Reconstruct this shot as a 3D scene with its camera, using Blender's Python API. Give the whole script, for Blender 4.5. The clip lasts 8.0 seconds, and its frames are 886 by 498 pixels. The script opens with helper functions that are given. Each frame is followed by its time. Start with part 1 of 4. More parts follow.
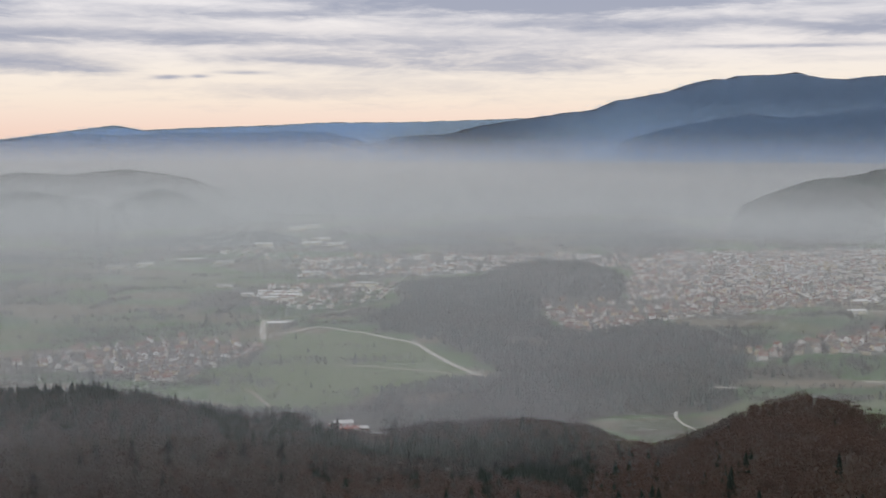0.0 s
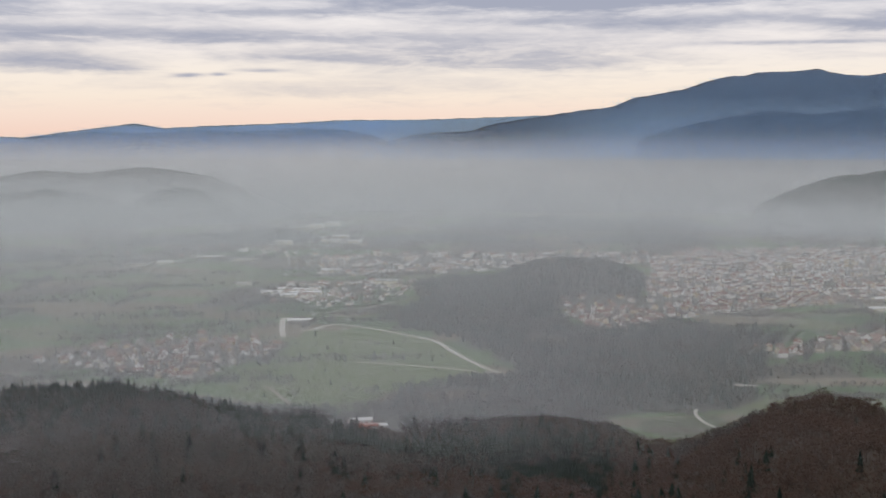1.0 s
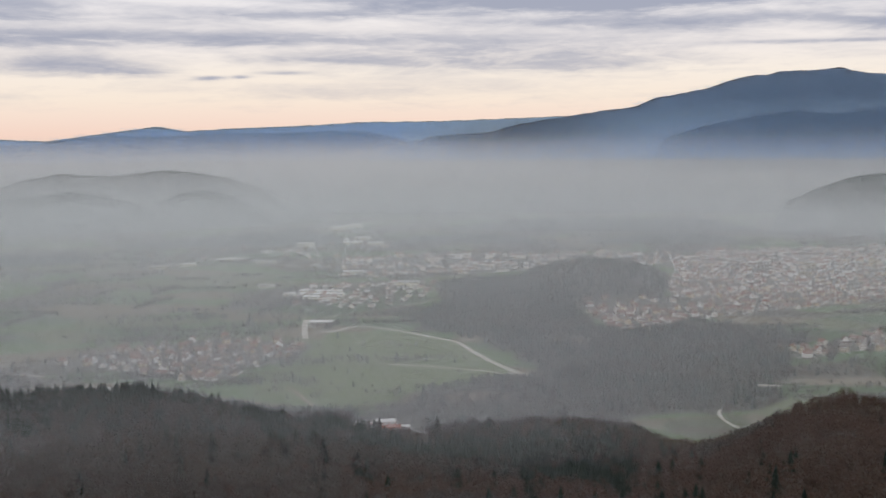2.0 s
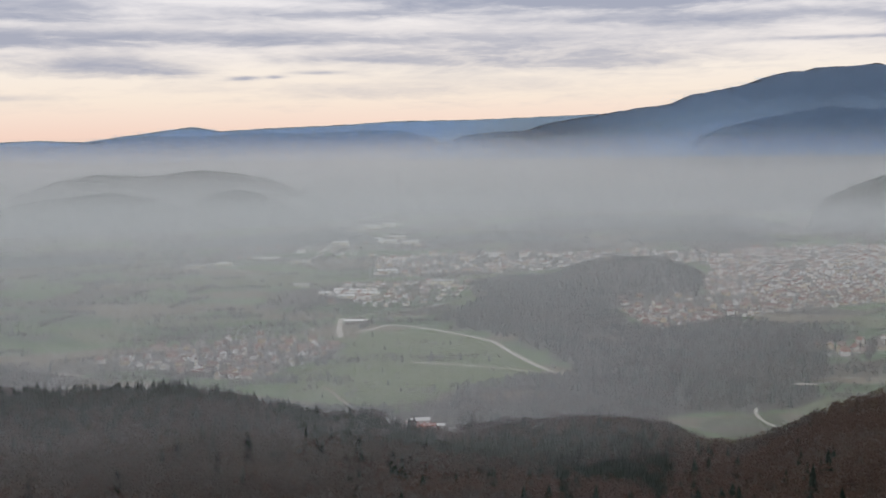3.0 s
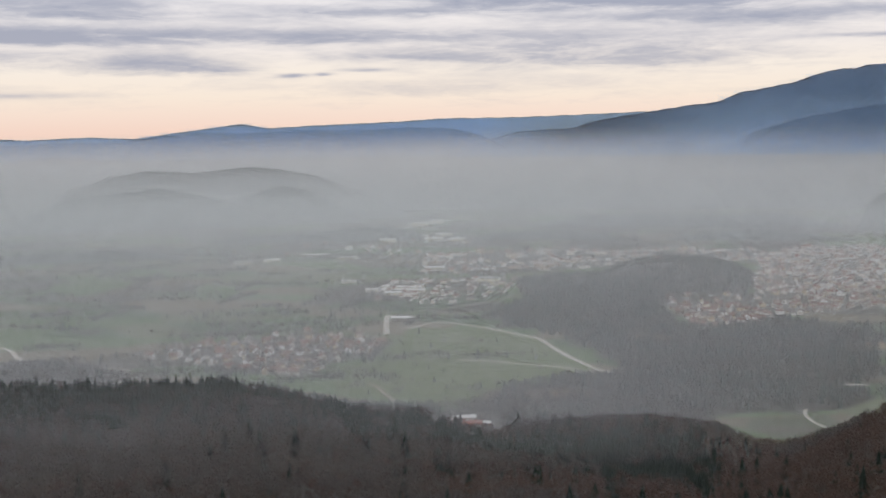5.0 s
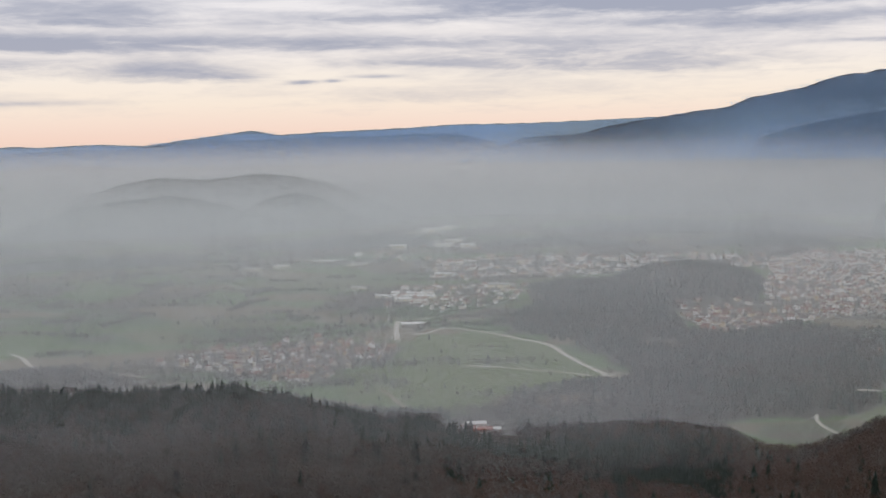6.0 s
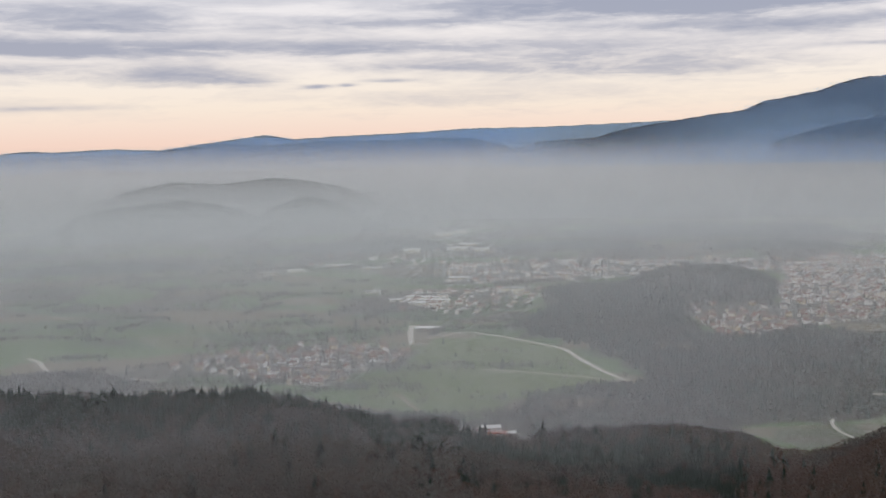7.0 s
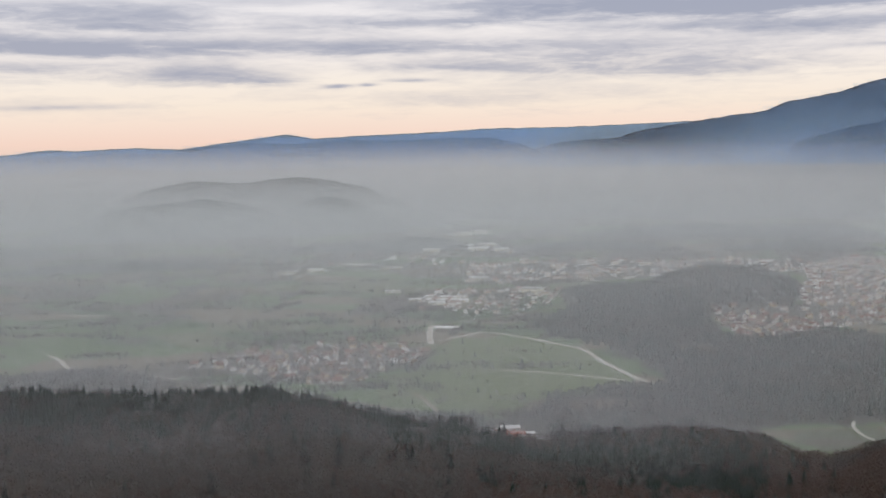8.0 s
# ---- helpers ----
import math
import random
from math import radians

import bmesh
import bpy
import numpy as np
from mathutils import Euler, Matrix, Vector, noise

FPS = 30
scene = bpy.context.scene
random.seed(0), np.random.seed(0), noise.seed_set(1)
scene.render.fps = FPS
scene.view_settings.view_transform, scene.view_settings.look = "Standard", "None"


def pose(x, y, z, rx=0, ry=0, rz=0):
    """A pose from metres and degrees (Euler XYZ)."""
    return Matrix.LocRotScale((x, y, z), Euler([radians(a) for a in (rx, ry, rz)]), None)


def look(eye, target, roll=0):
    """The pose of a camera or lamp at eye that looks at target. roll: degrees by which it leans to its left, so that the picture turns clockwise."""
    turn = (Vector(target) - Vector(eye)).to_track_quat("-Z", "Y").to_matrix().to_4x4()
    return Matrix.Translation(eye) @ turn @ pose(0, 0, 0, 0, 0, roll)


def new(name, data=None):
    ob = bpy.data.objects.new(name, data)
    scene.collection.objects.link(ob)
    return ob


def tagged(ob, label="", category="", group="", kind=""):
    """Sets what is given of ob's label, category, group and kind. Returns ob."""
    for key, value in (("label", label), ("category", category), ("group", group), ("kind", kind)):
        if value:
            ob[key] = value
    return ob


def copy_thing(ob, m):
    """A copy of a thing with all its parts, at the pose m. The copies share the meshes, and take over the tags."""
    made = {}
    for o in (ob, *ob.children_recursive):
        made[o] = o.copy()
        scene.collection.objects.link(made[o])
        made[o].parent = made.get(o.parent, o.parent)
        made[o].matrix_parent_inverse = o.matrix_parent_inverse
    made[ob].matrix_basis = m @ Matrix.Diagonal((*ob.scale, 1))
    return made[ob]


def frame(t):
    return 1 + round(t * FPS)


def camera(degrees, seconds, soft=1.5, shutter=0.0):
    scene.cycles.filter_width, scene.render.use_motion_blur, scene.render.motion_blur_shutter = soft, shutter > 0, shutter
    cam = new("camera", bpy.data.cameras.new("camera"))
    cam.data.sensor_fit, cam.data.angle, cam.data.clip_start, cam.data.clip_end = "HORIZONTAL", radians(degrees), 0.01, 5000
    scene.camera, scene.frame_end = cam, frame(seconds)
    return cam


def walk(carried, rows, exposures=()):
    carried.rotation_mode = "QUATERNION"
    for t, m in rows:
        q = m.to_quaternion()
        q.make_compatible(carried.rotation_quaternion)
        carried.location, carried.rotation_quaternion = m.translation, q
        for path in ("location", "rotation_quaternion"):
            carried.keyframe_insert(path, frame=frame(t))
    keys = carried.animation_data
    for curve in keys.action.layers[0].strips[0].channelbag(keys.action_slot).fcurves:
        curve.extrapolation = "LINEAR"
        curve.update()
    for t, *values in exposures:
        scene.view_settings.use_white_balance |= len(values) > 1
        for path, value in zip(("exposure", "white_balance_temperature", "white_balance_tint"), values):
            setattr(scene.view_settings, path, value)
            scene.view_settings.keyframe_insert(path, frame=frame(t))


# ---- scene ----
# A lookout 300 m above a hazy valley; x right, y ahead, valley floor at z = 0.
EYE = 300.0
cam = camera(38.35, 8.0)
ROWS = [
    (0.0, 0.0, -5.221, 0.0),
    (0.5, 0.476, -5.304, -0.039),
    (1.0, 0.861, -5.334, 0.11),
    (1.5, 1.274, -5.274, 0.289),
    (3.0, 3.393, -5.311, 0.825),
    (3.5, 4.216, -5.489, 0.87),
    (4.0, 4.808, -5.565, 0.805),
    (4.5, 5.225, -5.517, 0.73),
    (6.0, 5.956, -5.126, 0.929),
    (6.5, 6.258, -5.019, 0.971),
    (7.0, 6.593, -4.936, 1.039),
    (7.5, 7.015, -4.9, 1.044),
    (8.0, 7.483, -4.926, 0.861),
]
walk(cam, [(t, pose(-0.012 * yaw, 0, EYE, 0, 0, yaw) @ pose(0, 0, 0, pitch) @ pose(0, 0, 0, 0, roll) @ pose(0, 0, 0, 90))
           for t, yaw, pitch, roll in ROWS])

# ---- world and sun ----
SUN_AZ, SUN_EL = -172.0, 52.0
world = bpy.data.worlds.new("hazy_evening_sky")
scene.world = world
world.use_nodes = True


class Nodes:
    """Short hand for building a node tree."""

    def __init__(self, tree):
        self.tree = tree
        tree.nodes.clear()

    def put(self, kind, **values):
        node = self.tree.nodes.new(kind)
        for key, value in values.items():
            setattr(node, key, value)
        return node

    def link(self, a, b):
        self.tree.links.new(a, b)

    def feed(self, socket, value):
        if hasattr(value, "is_output"):
            self.tree.links.new(value, socket)
        else:
            socket.default_value = value

    def math(self, op, a, b=0.0, c=0.0):
        node = self.put("ShaderNodeMath", operation=op)
        for socket, value in zip(node.inputs, (a, b, c)):
            self.feed(socket, value)
        return node.outputs[0]

    def vec(self, x, y, z):
        node = self.put("ShaderNodeCombineXYZ")
        for socket, value in zip(node.inputs, (x, y, z)):
            self.feed(socket, value)
        return node.outputs[0]

    def noise(self, vector, scale, detail=4.0, rough=0.55, distort=0.0):
        node = self.put("ShaderNodeTexNoise")
        self.feed(node.inputs["Vector"], vector)
        node.inputs["Scale"].default_value = scale
        node.inputs["Detail"].default_value = detail
        node.inputs["Roughness"].default_value = rough
        node.inputs["Distortion"].default_value = distort
        return node.outputs["Fac"]

    def ramp(self, fac, stops, interp="LINEAR"):
        node = self.put("ShaderNodeValToRGB")
        node.color_ramp.interpolation = interp
        self.feed(node.inputs[0], fac)
        el = node.color_ramp.elements
        while len(el) < len(stops):
            el.new(0.5)
        for e, (p, col) in zip(el, stops):
            e.position = p
            e.color = (col, col, col, 1) if isinstance(col, (int, float)) else (*col, 1)
        return node.outputs[0]

    def mix(self, fac, a, b, blend="MIX"):
        node = self.put("ShaderNodeMix", data_type="RGBA", blend_type=blend)
        self.feed(node.inputs[0], fac)
        for socket, value in ((node.inputs[6], a), (node.inputs[7], b)):
            self.feed(socket, (*value, 1) if isinstance(value, tuple) and len(value) == 3 else value)
        return node.outputs[2]


def build_world():
    n = Nodes(world.node_tree)
    way = n.put("ShaderNodeTexCoord").outputs["Generated"]
    split = n.put("ShaderNodeSeparateXYZ")
    n.link(way, split.inputs[0])
    az = n.math("MULTIPLY", n.math("ARCTAN2", split.outputs[0], split.outputs[1]), 57.2958)
    el = n.math("MULTIPLY", n.math("ARCSINE", split.outputs[2]), 57.2958)
    sky = n.put("ShaderNodeTexSky", sky_type="NISHITA", sun_disc=False)
    sky.sun_elevation, sky.sun_rotation = radians(SUN_EL), radians(SUN_AZ)
    # glow of the clear band over the horizon, fading into cloud overhead
    up = n.math("MULTIPLY", n.math("ADD", el, 2.0), 1 / 16)
    base = n.ramp(up, SKY_STOPS)
    # streaks of stratus, long in azimuth and thin in elevation
    flat = n.vec(n.math("MULTIPLY", az, 0.055), n.math("MULTIPLY", el, 0.62), 0.0)
    streak = n.noise(flat, 1.0, 5.0, 0.55, 0.5)
    fine = n.noise(n.vec(n.math("MULTIPLY", az, 0.22), n.math("MULTIPLY", el, 1.6), 3.7), 1.0, 5.0, 0.6, 0.4)
    amount = n.ramp(n.math("ADD", n.math("MULTIPLY", streak, 0.65), n.math("MULTIPLY", fine, 0.35)), [(0.38, 0.0), (0.66, 1.0)], "EASE")
    high = n.ramp(n.math("MULTIPLY", el, 1 / 8), [(0.06, 0.0), (0.26, 0.55), (0.5, 0.85), (0.9, 1.0)])
    veil = n.math("MULTIPLY", amount, high)
    # single cloud banks: azimuth, elevation, half width, half height, weight
    wob = n.math("MULTIPLY", n.math("SUBTRACT", fine, 0.5), 1.1)
    wide = n.math("MULTIPLY", n.math("SUBTRACT", streak, 0.5), 3.0)
    banks = 0.0
    for a0, e0, ha, he, weight in CLOUDS:
        dx = n.math("MULTIPLY", n.math("ADD", n.math("SUBTRACT", az, a0), wide), 1 / ha)
        dy = n.math("MULTIPLY", n.math("ADD", n.math("SUBTRACT", el, e0), n.math("MULTIPLY", wob, min(1.0, he * 1.6))), 1 / he)
        d2 = n.math("ADD", n.math("MULTIPLY", dx, dx), n.math("MULTIPLY", dy, dy))
        bump = n.math("MULTIPLY", n.math("EXPONENT", n.math("MULTIPLY", d2, -0.9)), weight)
        banks = n.math("ADD", banks, n.math("MULTIPLY", bump, n.math("ADD", 0.35, n.math("MULTIPLY", fine, 1.3))))
    curl = n.noise(n.vec(n.math("MULTIPLY", az, 0.75), n.math("MULTIPLY", el, 3.4), 8.1), 1.0, 5.0, 0.6, 0.8)
    ragged = n.math("ADD", n.math("MULTIPLY", n.math("SUBTRACT", fine, 0.5), 0.55), n.math("MULTIPLY", n.math("SUBTRACT", curl, 0.5), 0.75))
    total = n.math("ADD", n.math("ADD", n.math("MULTIPLY", veil, 0.42), banks), n.math("MULTIPLY", ragged, n.math("MINIMUM", n.math("ADD", n.math("MULTIPLY", banks, 1.2), 0.22), 1.0)))
    cloud = n.ramp(total, [(0.06, 0.0), (0.30, 0.32), (0.62, 0.75), (1.0, 1.0)])
    tint = n.mix(n.math("MULTIPLY", el, 0.16), (0.46, 0.45, 0.52), (0.37, 0.39, 0.49))
    colour = n.mix(n.math("MAXIMUM", cloud, 0.0), base, tint)
    haze = n.put("ShaderNodeBackground")
    n.link(colour, haze.inputs[0])
    haze.inputs[1].default_value = CLOUD_LIGHT
    clear = n.put("ShaderNodeBackground")
    n.link(sky.outputs[0], clear.inputs[0])
    clear.inputs[1].default_value = 0.006
    both = n.put("ShaderNodeAddShader")
    n.link(haze.outputs[0], both.inputs[0])
    n.link(clear.outputs[0], both.inputs[1])
    out = n.put("ShaderNodeOutputWorld")
    n.link(both.outputs[0], out.inputs[0])


CLOUD_LIGHT = 0.94
SKY_STOPS = [(0.0, (0.62, 0.52, 0.46)), (0.125, (0.95, 0.70, 0.59)), (0.16, (0.96, 0.75, 0.64)), (0.22, (0.97, 0.83, 0.71)), (0.29, (0.96, 0.86, 0.77)),
             (0.36, (0.91, 0.84, 0.81)), (0.48, (0.88, 0.84, 0.85)), (0.62, (0.78, 0.76, 0.80)), (1.0, (0.60, 0.60, 0.64))]
CLOUDS = [
    (-15.0, 4.15, 9.5, 0.30, 0.78), (-26.0, 4.4, 6.0, 0.45, 0.45), (-22.0, 3.9, 4.0, 0.2, 0.4),
    (0.5, 5.7, 7.5, 0.50, 1.0), (9.0, 5.8, 6.0, 0.5, 0.85), (4.0, 4.75, 5.0, 0.22, 0.45),
    (-18.2, 2.95, 2.8, 0.42, 0.95), (-15.6, 2.68, 1.6, 0.16, 0.6), (-12.2, 2.42, 0.7, 0.08, 0.9), (-10.9, 2.46, 0.35, 0.06, 0.8), (-23.5, 1.6, 3.0, 0.12, 0.3),
    (-8.8, 2.62, 1.3, 0.10, 0.6), (18.6, 4.55, 2.4, 0.35, 1.0), (15.0, 3.72, 4.0, 0.09, 0.6), (11.5, 4.7, 5.0, 0.35, 0.5),
    (1.0, 3.6, 8.0, 0.6, 0.5), (-6.0, 3.2, 4.0, 0.2, 0.3), (-24.0, 5.6, 6.0, 0.5, 0.5), (-27.0, 3.2, 5.0, 0.35, 0.45), (-9.0, 5.1, 4.0, 0.2, 0.4), (-21.0, 5.0, 4.0, 0.2, 0.45), (6.0, 2.9, 6.0, 0.3, 0.3), (-5.0, 1.7, 6.0, 0.5, 0.24),
]
build_world()
sun = new("sun", bpy.data.lights.new("sun", "SUN"))
sun.data.energy, sun.data.angle, sun.data.color = 0.87, radians(20), (1.0, 0.95, 0.90)
sun.matrix_world = look((0, 0, 900), Vector((0, 0, 900)) - Vector((math.sin(radians(SUN_AZ)) * math.cos(radians(SUN_EL)),
                        math.cos(radians(SUN_AZ)) * math.cos(radians(SUN_EL)), math.sin(radians(SUN_EL)))))


# ---- materials ----
def surface(name, rough=0.9, spec=0.2):
    mat = bpy.data.materials.new(name)
    mat.use_nodes = True
    n = Nodes(mat.node_tree)
    bsdf = n.put("ShaderNodeBsdfPrincipled")
    bsdf.inputs["Roughness"].default_value = rough
    bsdf.inputs["Specular IOR Level"].default_value = spec
    out = n.put("ShaderNodeOutputMaterial")
    n.link(bsdf.outputs[0], out.inputs[0])
    return mat, n, bsdf


def where(n):
    return n.put("ShaderNodeNewGeometry").outputs["Position"]


def plain(name, dark, light, scale=0.4, rough=0.85, per="object", spread=0.0, spec=0.2):
    """A weathered colour between dark and light, varied by noise and by piece."""
    mat, n, bsdf = surface(name, rough, spec)
    place = where(n)
    a = n.noise(place, scale, 5.0, 0.6)
    b = n.noise(place, scale * 7.0, 3.0, 0.6)
    mixv = n.math("ADD", n.math("MULTIPLY", a, 0.65), n.math("MULTIPLY", b, 0.35))
    if per == "island":
        rnd = n.put("ShaderNodeNewGeometry").outputs["Random Per Island"]
    else:
        rnd = n.put("ShaderNodeObjectInfo").outputs["Random"]
    mixv = n.math("ADD", n.math("MULTIPLY", mixv, 1.0 - spread), n.math("MULTIPLY", rnd, spread))
    n.link(n.mix(n.ramp(mixv, [(0.25, 0.0), (0.75, 1.0)]), dark, light), bsdf.inputs["Base Color"])
    return mat


def palette(name, colours, per="object", rough=0.85, scale=0.5):
    """One of several paints for each piece, with grime in it."""
    mat, n, bsdf = surface(name, rough)
    rnd = n.put("ShaderNodeNewGeometry").outputs["Random Per Island"] if per == "island" else n.put("ShaderNodeObjectInfo").outputs["Random"]
    pick = n.ramp(rnd, [(i / len(colours), c) for i, c in enumerate(colours)], "CONSTANT")
    grime = n.ramp(n.noise(where(n), scale, 5.0, 0.65), [(0.3, 0.72), (0.7, 1.0)])
    n.link(n.mix(1.0, pick, grime, "MULTIPLY"), bsdf.inputs["Base Color"])
    return mat


def attribute(n, name):
    return n.put("ShaderNodeAttribute", attribute_name=name).outputs["Fac"]


def ground_material():
    mat, n, bsdf = surface("fields_and_woodland_floor", 0.95, 0.1)
    place = where(n)
    flat = n.put("ShaderNodeMapping")
    n.link(place, flat.inputs["Vector"])
    flat.inputs["Rotation"].default_value = (0, 0, radians(17))
    flat.inputs["Scale"].default_value = (1 / 150, 1 / 90, 0)
    warp = n.noise(place, 0.004, 3.0)
    moved = n.put("ShaderNodeVectorMath", operation="ADD")
    n.link(flat.outputs[0], moved.inputs[0])
    n.link(n.vec(n.math("MULTIPLY", warp, 0.9), n.math("MULTIPLY", warp, -0.7), 0.0), moved.inputs[1])
    cells = n.put("ShaderNodeTexVoronoi", feature="F1", voronoi_dimensions="2D")
    n.link(moved.outputs[0], cells.inputs["Vector"])
    cells.inputs["Scale"].default_value = 1.0
    tone = n.put("ShaderNodeSeparateColor")
    n.link(cells.outputs["Color"], tone.inputs[0])
    field = n.ramp(tone.outputs[0], [(0.0, (0.066, 0.104, 0.038)), (0.2, (0.108, 0.160, 0.058)), (0.4, (0.150, 0.165, 0.090)),
                                     (0.55, (0.084, 0.134, 0.048)), (0.72, (0.190, 0.165, 0.115)), (0.88, (0.105, 0.090, 0.064))], "CONSTANT")
    meadow = n.mix(n.noise(place, 0.012, 5.0, 0.6), (0.108, 0.158, 0.050), (0.155, 0.172, 0.078))
    mottle = n.ramp(n.noise(place, 0.05, 6.0, 0.65), [(0.25, 0.72), (0.75, 1.18)])
    field = n.mix(attribute(n, "meadow"), field, meadow)
    field = n.mix(1.0, field, mottle, "MULTIPLY")
    litter = n.mix(n.noise(place, 0.03, 6.0, 0.7), (0.030, 0.026, 0.020), (0.085, 0.062, 0.045))
    yards = n.mix(n.noise(place, 0.04, 6.0, 0.7), (0.07, 0.075, 0.055), (0.19, 0.17, 0.15))
    col = n.mix(attribute(n, "built"), field, yards)
    soil = n.mix(n.noise(place, 0.03, 4.0, 0.6), (0.17, 0.14, 0.105), (0.26, 0.22, 0.17))
    col = n.mix(attribute(n, "bare"), col, soil)
    col = n.mix(attribute(n, "wood"), col, litter)
    n.link(col, bsdf.inputs["Base Color"])
    return mat


def foliage(name, dark, light, per="island"):
    mat, n, bsdf = surface(name, 0.95, 0.05)
    patch = n.noise(where(n), 0.012, 4.0, 0.6)
    rnd = n.put("ShaderNodeNewGeometry").outputs["Random Per Island"]
    v = n.math("ADD", n.math("MULTIPLY", patch, 0.82), n.math("MULTIPLY", rnd, 0.18))
    colour = n.mix(n.ramp(v, [(0.25, 0.0), (0.75, 1.0)]), dark, light)
    n.link(colour, bsdf.inputs["Base Color"])
    thin, both = n.put("ShaderNodeBsdfTranslucent"), n.put("ShaderNodeMixShader")
    n.link(colour, thin.inputs["Color"])
    both.inputs[0].default_value = 0.5
    n.link(bsdf.outputs[0], both.inputs[1])
    n.link(thin.outputs[0], both.inputs[2])
    n.link(both.outputs[0], [q for q in n.tree.nodes if q.type == "OUTPUT_MATERIAL"][0].inputs[0])
    return mat


def mist(name, colour):
    """Colour of the solid strips that imitate haze: half diffuse, half translucent."""
    mat = bpy.data.materials.new(name)
    mat.use_nodes = True
    n = Nodes(mat.node_tree)
    a, b, m = n.put("ShaderNodeBsdfDiffuse"), n.put("ShaderNodeBsdfTranslucent"), n.put("ShaderNodeMixShader")
    for s in (a, b):
        s.inputs["Color"].default_value = (*colour, 1)
    m.inputs[0].default_value = 0.5
    n.link(a.outputs[0], m.inputs[1])
    n.link(b.outputs[0], m.inputs[2])
    out = n.put("ShaderNodeOutputMaterial")
    n.link(m.outputs[0], out.inputs[0])
    return mat


GROUND = ground_material()
GRAVEL = plain("pale_gravel", (0.42, 0.39, 0.34), (0.60, 0.57, 0.52), 0.15)
TRACK = plain("worn_track", (0.24, 0.21, 0.16), (0.40, 0.36, 0.30), 0.2)
BARK = plain("bark", (0.05, 0.04, 0.032), (0.11, 0.09, 0.075), 1.5)
TWIGS = foliage("bare_brown_twigs", (0.072, 0.048, 0.038), (0.125, 0.080, 0.060))
TWIGS_GREY = foliage("bare_grey_twigs", (0.074, 0.064, 0.059), (0.132, 0.115, 0.103))
NEEDLES = foliage("spruce_needles", (0.012, 0.022, 0.018), (0.030, 0.045, 0.032))
HILLWOOD = plain("distant_woodland", (0.018, 0.028, 0.029), (0.046, 0.052, 0.048), 0.02)
MOUNTAIN = plain("mountain_woodland", (0.020, 0.024, 0.030), (0.055, 0.055, 0.058), 0.006)
WALLS = palette("rendered_walls", [(0.62, 0.58, 0.51), (0.54, 0.46, 0.36), (0.82, 0.80, 0.76), (0.46, 0.40, 0.35), (0.62, 0.52, 0.36), (0.68, 0.63, 0.57)])
ROOFS = palette("roof_tiles", [(0.30, 0.155, 0.115), (0.22, 0.13, 0.10), (0.16, 0.12, 0.11), (0.29, 0.185, 0.145), (0.22, 0.18, 0.16), (0.26, 0.145, 0.11)])
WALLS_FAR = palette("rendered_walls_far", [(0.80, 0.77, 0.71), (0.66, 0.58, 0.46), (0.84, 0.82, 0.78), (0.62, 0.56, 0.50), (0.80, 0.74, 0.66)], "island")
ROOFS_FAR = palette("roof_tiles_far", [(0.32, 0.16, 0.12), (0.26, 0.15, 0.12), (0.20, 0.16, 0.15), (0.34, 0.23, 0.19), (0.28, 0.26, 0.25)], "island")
WHITE = plain("white_sheet_roof", (0.66, 0.66, 0.64), (0.86, 0.86, 0.84), 0.1, 0.5)
CREAM = plain("cream_plaster", (0.58, 0.54, 0.42), (0.76, 0.72, 0.58), 0.2)
RED = plain("rust_red_cladding", (0.26, 0.09, 0.06), (0.42, 0.17, 0.12), 0.3)
CONCRETE = plain("grey_concrete", (0.36, 0.36, 0.35), (0.54, 0.54, 0.52), 0.2)
GLASS = plain("dark_window_glass", (0.02, 0.025, 0.03), (0.06, 0.065, 0.07), 1.0, 0.15, spec=0.6)
TIMBER = plain("brown_timber_door", (0.10, 0.055, 0.03), (0.2, 0.12, 0.07), 1.0)
MIST = mist("valley_mist", (0.87, 0.925, 0.95))
MIST_WARM = mist("thin_upper_mist", (0.93, 0.945, 0.955))
# the blue cast of distant air is put into these two strip colours
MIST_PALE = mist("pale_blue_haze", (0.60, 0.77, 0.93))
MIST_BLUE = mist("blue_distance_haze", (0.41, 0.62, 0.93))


# ---- mesh helpers ----
def mesh_of(name, verts, faces, material, smooth=False, uniform=0):
    """A mesh from arrays; uniform: corners a face, where all are alike."""
    me = bpy.data.meshes.new(name)
    verts = np.asarray(verts, dtype=np.float32)
    if uniform:
        faces = np.asarray(faces, dtype=np.int32)
        me.vertices.add(len(verts))
        me.vertices.foreach_set("co", verts.ravel())
        me.loops.add(faces.size)
        me.loops.foreach_set("vertex_index", faces.ravel())
        me.polygons.add(len(faces))
        me.polygons.foreach_set("loop_start", np.arange(0, faces.size, uniform, dtype=np.int32))
        me.polygons.foreach_set("loop_total", np.full(len(faces), uniform, dtype=np.int32))
        me.update(calc_edges=True)
        me.validate()
    else:
        me.from_pydata([tuple(map(float, v)) for v in verts], [], faces)
        me.update()
    me.materials.append(material)
    if smooth:
        me.polygons.foreach_set("use_smooth", np.ones(len(me.polygons), dtype=bool))
    return me


def part(name, bm, material, parent, label=""):
    me = bpy.data.meshes.new(name)
    bm.to_mesh(me)
    bm.free()
    me.materials.append(material)
    ob = new(name, me)
    ob.parent = parent
    return tagged(ob, label)


